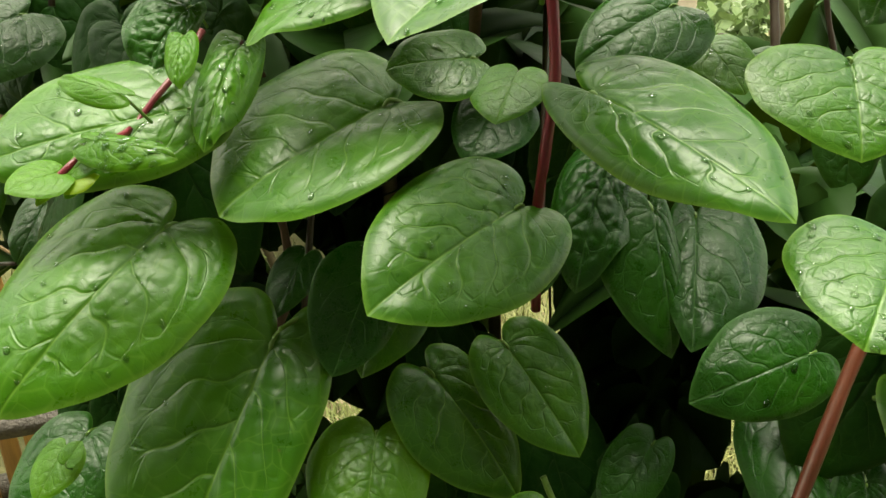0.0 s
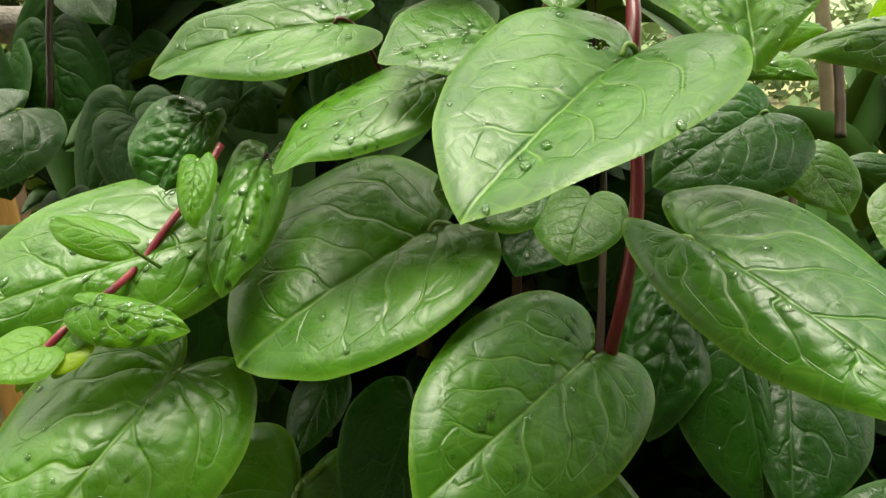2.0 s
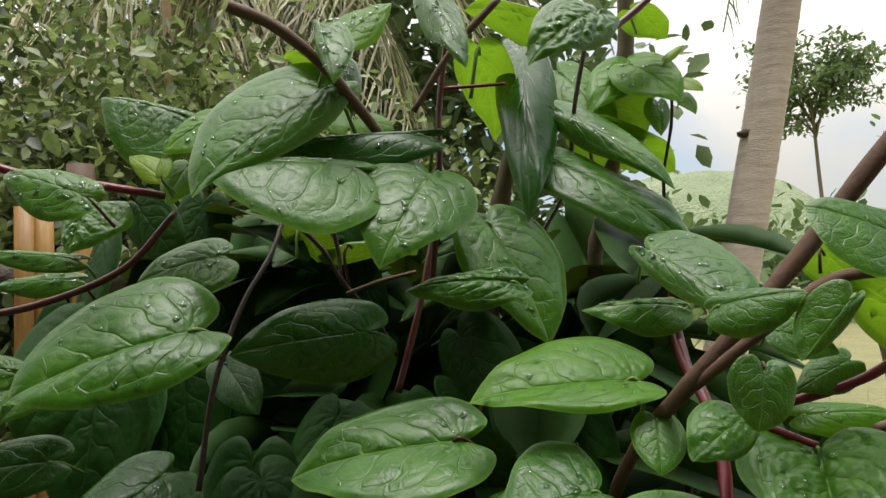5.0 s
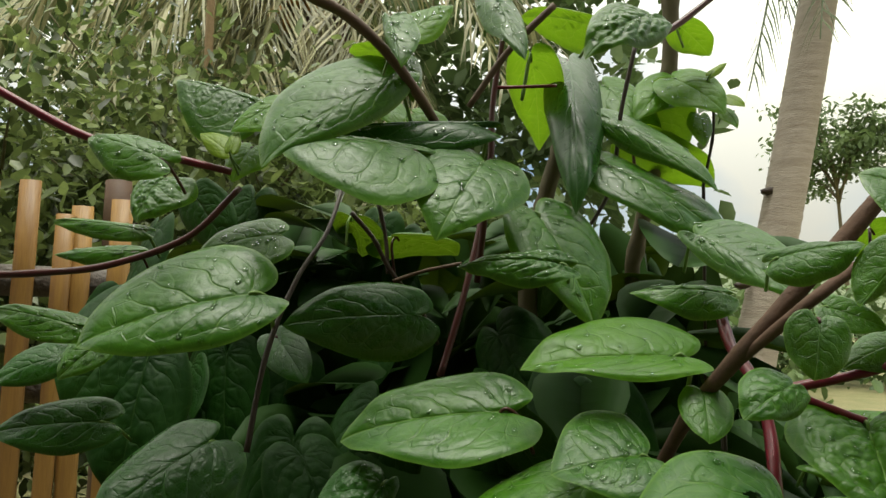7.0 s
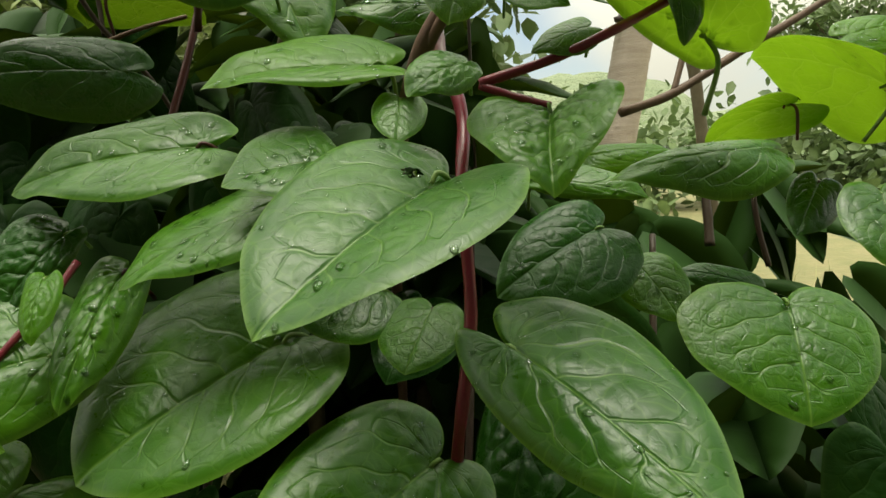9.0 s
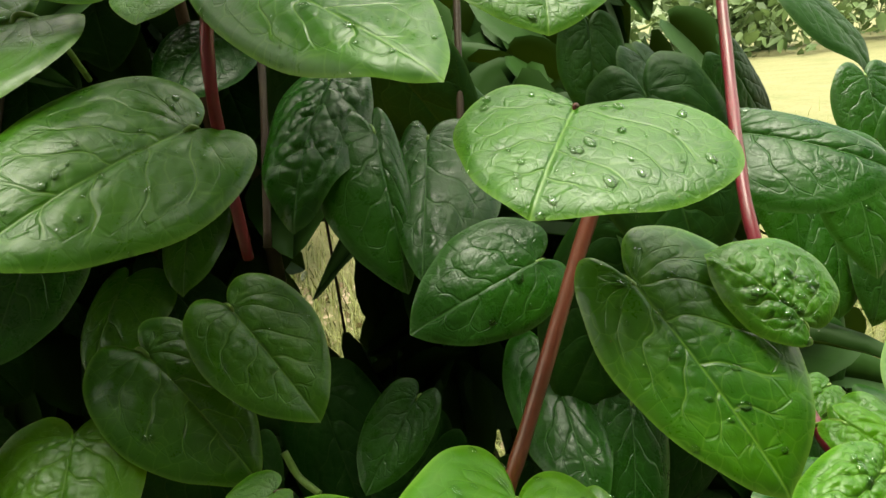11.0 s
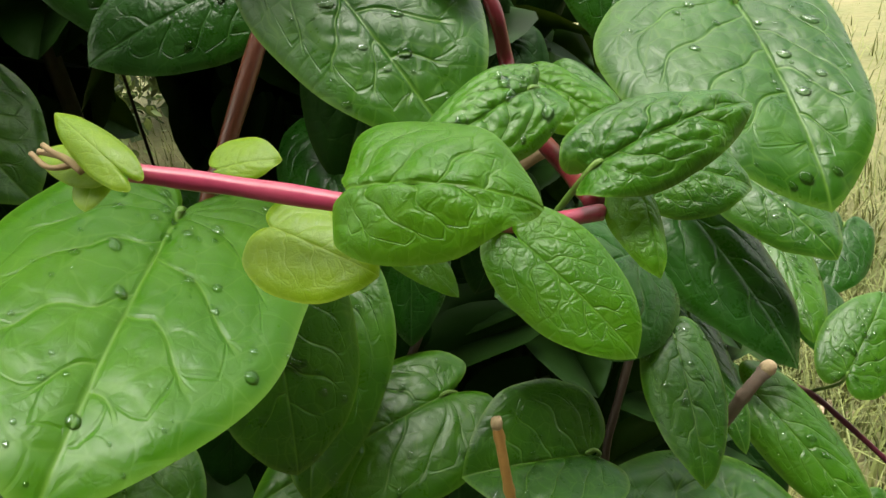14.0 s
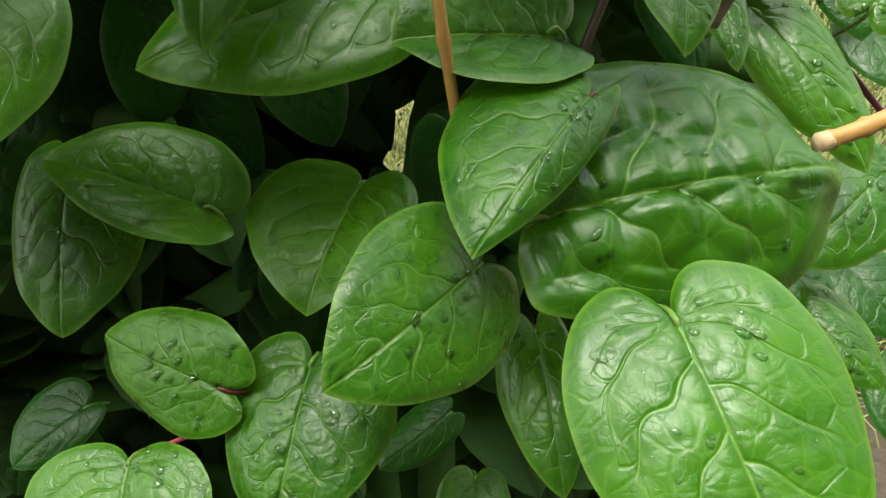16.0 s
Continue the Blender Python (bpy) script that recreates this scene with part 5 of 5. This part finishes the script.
leaf("y", (0.0598, 0.5637, 1.4568), (0.0254, 0.5322, 1.4150), (0.10, -0.83, 0.55), 0.0172, 0.0198, point=0.75)
leaf("s", (0.1006, 0.5571, 1.4390), (0.1122, 0.5526, 1.4301), (0.10, -0.83, 0.55), 0.0068, 0.0085, point=0.75)
leaf("y", (0.1003, 0.5613, 1.4298), (0.1053, 0.5504, 1.4124), (0.10, -0.83, 0.55), 0.0060, 0.0088, point=0.75)
leaf("s", (0.0848, 0.5458, 1.4536), (0.0998, 0.5558, 1.4662), (0.10, -0.83, 0.55), 0.0045, 0.0036, point=0.75)
leaf("y", (0.0296, 0.5507, 1.4044), (0.1010, 0.6033, 1.3803), (-0.04, 0.46, 0.89), 0.0304, 0.0241)
leaf("y", (-0.2202, 0.4397, 1.4016), (-0.2455, 0.4201, 1.3763), (0.10, -0.83, 0.55), 0.0224, 0.0118, point=0.75)
leaf("y", (-0.1580, 0.4754, 1.4123), (-0.1427, 0.4615, 1.3886), (0.10, -0.83, 0.55), 0.0118, 0.0096, point=0.75)
leaf("y", (-0.1351, 0.4729, 1.4031), (-0.1108, 0.4702, 1.3948), (0.10, -0.83, 0.55), 0.0100, 0.0139, point=0.75)
leaf("y", (-0.1365, 0.4339, 1.4431), (-0.1085, 0.4577, 1.4742), (0.10, -0.83, 0.55), 0.0184, 0.0142, point=0.75)
leaf("m", (-0.1877, 0.5102, 1.3351), (-0.1913, 0.5665, 1.3116), (0.11, 0.39, 0.91), 0.0153, 0.0230)
leaf("m", (-0.1553, 0.5191, 1.3215), (-0.1149, 0.5892, 1.3166), (-0.16, 0.16, 0.98), 0.0347, 0.0276)
leaf("s", (-0.2449, 0.4154, 1.3619), (-0.2671, 0.4225, 1.3764), (0.10, -0.83, 0.55), 0.0073, 0.0104, point=0.75)
leaf("s", (-0.2426, 0.4152, 1.3630), (-0.2430, 0.4254, 1.3785), (0.10, -0.83, 0.55), 0.0047, 0.0051, point=0.75)
leaf("mc", (-0.3007, 0.4385, 1.3498), (-0.3035, 0.4167, 1.3172), (0.10, -0.83, 0.55), 0.0286, 0.0151, point=0.75)
leaf("m", (-0.1382, 0.4502, 1.4331), (-0.1298, 0.4274, 1.3971), (0.10, -0.83, 0.55), 0.0092, 0.0091, point=0.75)
leaf("m", (0.3907, 0.1893, 0.6290), (0.4033, 0.1444, 0.6068), (-0.11, -0.47, 0.88), 0.0198, 0.0192)
leaf("d", (0.4752, 0.2391, 0.5849), (0.4827, 0.1921, 0.5609), (-0.11, -0.47, 0.88), 0.0298, 0.0271)
leaf("d", (0.4648, 0.1874, 0.5530), (0.4463, 0.1448, 0.5280), (-0.11, -0.47, 0.88), 0.0225, 0.0147)
leaf("d", (0.5421, 0.3477, 0.6945), (0.5388, 0.2948, 0.6659), (-0.11, -0.47, 0.88), 0.0237, 0.0236)
leaf("d", (0.4857, 0.3277, 0.7470), (0.4814, 0.2857, 0.7153), (-0.18, -0.58, 0.79), 0.0243, 0.0184)
leaf("d", (0.5487, 0.3559, 0.7732), (0.5055, 0.3262, 0.7417), (-0.18, -0.58, 0.79), 0.0240, 0.0215)
leaf("d", (0.4300, 0.2606, 0.5978), (0.4442, 0.2142, 0.5749), (-0.11, -0.47, 0.88), 0.0238, 0.0236)
leaf("m", (-0.0036, 0.5326, 1.0083), (-0.0149, 0.4645, 0.9561), (-0.13, -0.59, 0.80), 0.0268, 0.0217)
leaf("m", (-0.0540, 0.4949, 0.9645), (-0.0735, 0.4419, 0.9221), (-0.13, -0.59, 0.80), 0.0383, 0.0197)
leaf("d", (0.2809, 0.3227, 1.0365), (0.3335, 0.2770, 1.0159), (-0.26, -0.63, 0.73), 0.0185, 0.0377)
leaf("d", (0.3639, 0.3442, 1.0111), (0.3622, 0.3137, 0.9473), (-0.11, -0.90, 0.43), 0.0257, 0.0213)
leaf("d", (0.4199, 0.3619, 1.0185), (0.4062, 0.3456, 0.9541), (-0.20, -0.94, 0.28), 0.0183, 0.0172)
leaf("d", (0.3824, 0.4191, 1.0046), (0.3712, 0.3821, 0.9294), (-0.14, -0.88, 0.45), 0.0236, 0.0243)
leaf("d", (0.4016, 0.3955, 0.9661), (0.3829, 0.3600, 0.9015), (-0.15, -0.85, 0.51), 0.0243, 0.0221)
leaf("d", (0.4190, 0.3930, 1.0443), (0.4111, 0.3654, 0.9906), (-0.13, -0.87, 0.47), 0.0260, 0.0225)
leaf("d", (0.4223, 0.3730, 0.9536), (0.3958, 0.3469, 0.8994), (-0.18, -0.85, 0.50), 0.0197, 0.0201)
leaf("m", (0.1485, 0.3493, 1.2899), (0.1526, 0.3440, 1.2427), (0.16, -0.98, 0.12), 0.0172, 0.0050)
leaf("d", (-0.3061, 0.4428, 1.0849), (-0.3076, 0.4046, 1.0372), (0.31, -0.75, 0.59), 0.0131, 0.0185)
leaf("d", (-0.2958, 0.4797, 1.0561), (-0.3019, 0.4419, 1.0222), (0.34, -0.66, 0.67), 0.0178, 0.0149)
leaf("d", (-0.3097, 0.4453, 1.1218), (-0.3113, 0.4154, 1.0908), (0.32, -0.69, 0.65), 0.0150, 0.0153)
leaf("y", (-0.1586, 0.2709, 1.1093), (-0.1723, 0.2557, 1.1047), (0.23, -0.47, 0.85), 0.0118, 0.0117, stalk=False)
leaf("s", (-0.1553, 0.2681, 1.1041), (-0.1430, 0.2728, 1.1068), (0.06, -0.61, 0.79), 0.0050, 0.0061, stalk=False)
leaf("s", (-0.1592, 0.2636, 1.1042), (-0.1628, 0.2577, 1.0984), (0.04, -0.71, 0.71), 0.0034, 0.0025, stalk=False)
leaf("y", (-0.1532, 0.2689, 1.1026), (-0.1546, 0.2649, 1.0990), (0.07, -0.68, 0.73), 0.0036, 0.0024, stalk=False)
leaf("m", (0.1023, 0.2904, 1.3096), (0.0706, 0.2942, 1.3218), (0.13, -0.79, 0.59), 0.0232, 0.0126, quilt=0.005)
leaf("y", (0.0956, 0.3385, 1.3055), (0.1181, 0.3496, 1.2874), (0.12, 0.77, 0.63), 0.0124, 0.0109)

# ---- leaves deep inside the vine, with shade put into their dark colour ----
inner_rng = np.random.default_rng(77)
known = np.array(SPOTS)
centre = (known[:, :3] + known[:, 3:]) / 2
# lines of sight that stay open through the foliage
GAPS = [((-0.000, 0.000, 1.150), (0.110, 0.914, -0.389), 0.018), ((-0.000, 0.000, 1.150), (0.375, 0.756, -0.536), 0.030), ((-0.000, 0.000, 1.150), (0.373, 0.928, 0.003), 0.040), ((0.082, 0.024, 1.066), (-0.012, 0.941, -0.337), 0.022), ((0.155, 0.022, 0.988), (0.690, 0.588, -0.423), 0.070), ((0.132, 0.007, 1.006), (0.710, 0.567, -0.418), 0.060), ((0.025, 0.049, 1.195), (0.351, 0.936, -0.040), 0.035), ((-0.000, 0.000, 1.150), (-0.248, 0.928, -0.277), 0.012), ((-0.000, 0.000, 1.150), (-0.540, 0.714, -0.446), 0.018), ((-0.022, 0.017, 1.154), (-0.573, 0.735, -0.362), 0.020), ((0.160, 0.018, 0.959), (0.149, 0.763, -0.629), 0.004), ((0.157, 0.006, 0.893), (0.164, 0.868, -0.469), 0.003), ((0.093, 0.014, 1.018), (-0.029, 0.977, -0.211), 0.020)]


def open_gap(p, slack=0.0):
    for eye, way, r in GAPS:
        d = np.subtract(p, eye)
        if np.linalg.norm(d - np.dot(d, way) * np.array(way)) < r + slack:
            return True
    return False


def front(x, z):
    """How far back the outer leaves sit at this place, and how far the nearest one is."""
    d2 = (centre[:, 0] - x) ** 2 + (centre[:, 2] - max(z, 0.62)) ** 2
    near = np.argsort(d2)[:4]
    return centre[near, 1].max(), math.sqrt(d2[near[0]])


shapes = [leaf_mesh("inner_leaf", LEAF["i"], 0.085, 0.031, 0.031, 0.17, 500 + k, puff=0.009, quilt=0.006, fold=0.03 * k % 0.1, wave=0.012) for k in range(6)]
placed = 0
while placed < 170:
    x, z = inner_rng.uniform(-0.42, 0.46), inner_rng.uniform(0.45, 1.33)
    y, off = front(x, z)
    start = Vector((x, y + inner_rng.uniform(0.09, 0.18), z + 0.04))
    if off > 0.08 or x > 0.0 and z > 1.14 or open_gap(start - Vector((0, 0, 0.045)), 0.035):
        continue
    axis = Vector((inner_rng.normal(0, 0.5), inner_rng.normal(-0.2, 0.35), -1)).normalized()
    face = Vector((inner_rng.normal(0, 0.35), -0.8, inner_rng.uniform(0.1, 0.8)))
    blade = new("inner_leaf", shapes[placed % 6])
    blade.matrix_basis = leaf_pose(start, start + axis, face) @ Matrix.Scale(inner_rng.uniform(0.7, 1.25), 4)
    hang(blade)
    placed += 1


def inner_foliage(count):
    """The crowd of leaves in the depth of the vine, coloured dark for shade, each a folded heart of a few faces."""
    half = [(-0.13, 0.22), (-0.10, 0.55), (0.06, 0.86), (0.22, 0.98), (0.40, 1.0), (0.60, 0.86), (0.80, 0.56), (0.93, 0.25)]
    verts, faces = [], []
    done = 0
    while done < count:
        # every third leaf lies flat, roof over roof, added to block light from above
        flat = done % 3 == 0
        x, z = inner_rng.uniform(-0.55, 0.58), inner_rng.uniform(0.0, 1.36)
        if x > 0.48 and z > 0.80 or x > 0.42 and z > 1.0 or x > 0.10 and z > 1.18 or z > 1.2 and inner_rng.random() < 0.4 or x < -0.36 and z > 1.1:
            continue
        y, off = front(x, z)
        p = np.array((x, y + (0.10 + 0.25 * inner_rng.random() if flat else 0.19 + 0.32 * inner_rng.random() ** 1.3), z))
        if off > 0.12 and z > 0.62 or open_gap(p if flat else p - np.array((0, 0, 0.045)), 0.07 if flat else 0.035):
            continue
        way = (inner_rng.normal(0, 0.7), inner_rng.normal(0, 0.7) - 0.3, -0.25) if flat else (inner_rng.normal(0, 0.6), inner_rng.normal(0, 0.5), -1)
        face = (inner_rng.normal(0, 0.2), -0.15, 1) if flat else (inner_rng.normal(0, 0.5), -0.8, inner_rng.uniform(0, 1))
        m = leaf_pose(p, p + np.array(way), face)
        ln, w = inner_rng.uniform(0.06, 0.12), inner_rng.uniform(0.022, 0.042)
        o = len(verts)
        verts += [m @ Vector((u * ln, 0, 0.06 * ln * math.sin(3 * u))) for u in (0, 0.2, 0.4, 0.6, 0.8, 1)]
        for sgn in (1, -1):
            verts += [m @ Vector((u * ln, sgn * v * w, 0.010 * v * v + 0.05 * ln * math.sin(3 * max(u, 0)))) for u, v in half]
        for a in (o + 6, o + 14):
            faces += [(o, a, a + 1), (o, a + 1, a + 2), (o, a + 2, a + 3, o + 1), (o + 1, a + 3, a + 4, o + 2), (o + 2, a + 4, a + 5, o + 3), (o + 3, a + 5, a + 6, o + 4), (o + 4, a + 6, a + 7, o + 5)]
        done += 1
    ob = hang(mesh_object("inner_foliage", verts, faces, LEAF["i"], None, "leaves deep in the vine with shade put into their dark colour"))
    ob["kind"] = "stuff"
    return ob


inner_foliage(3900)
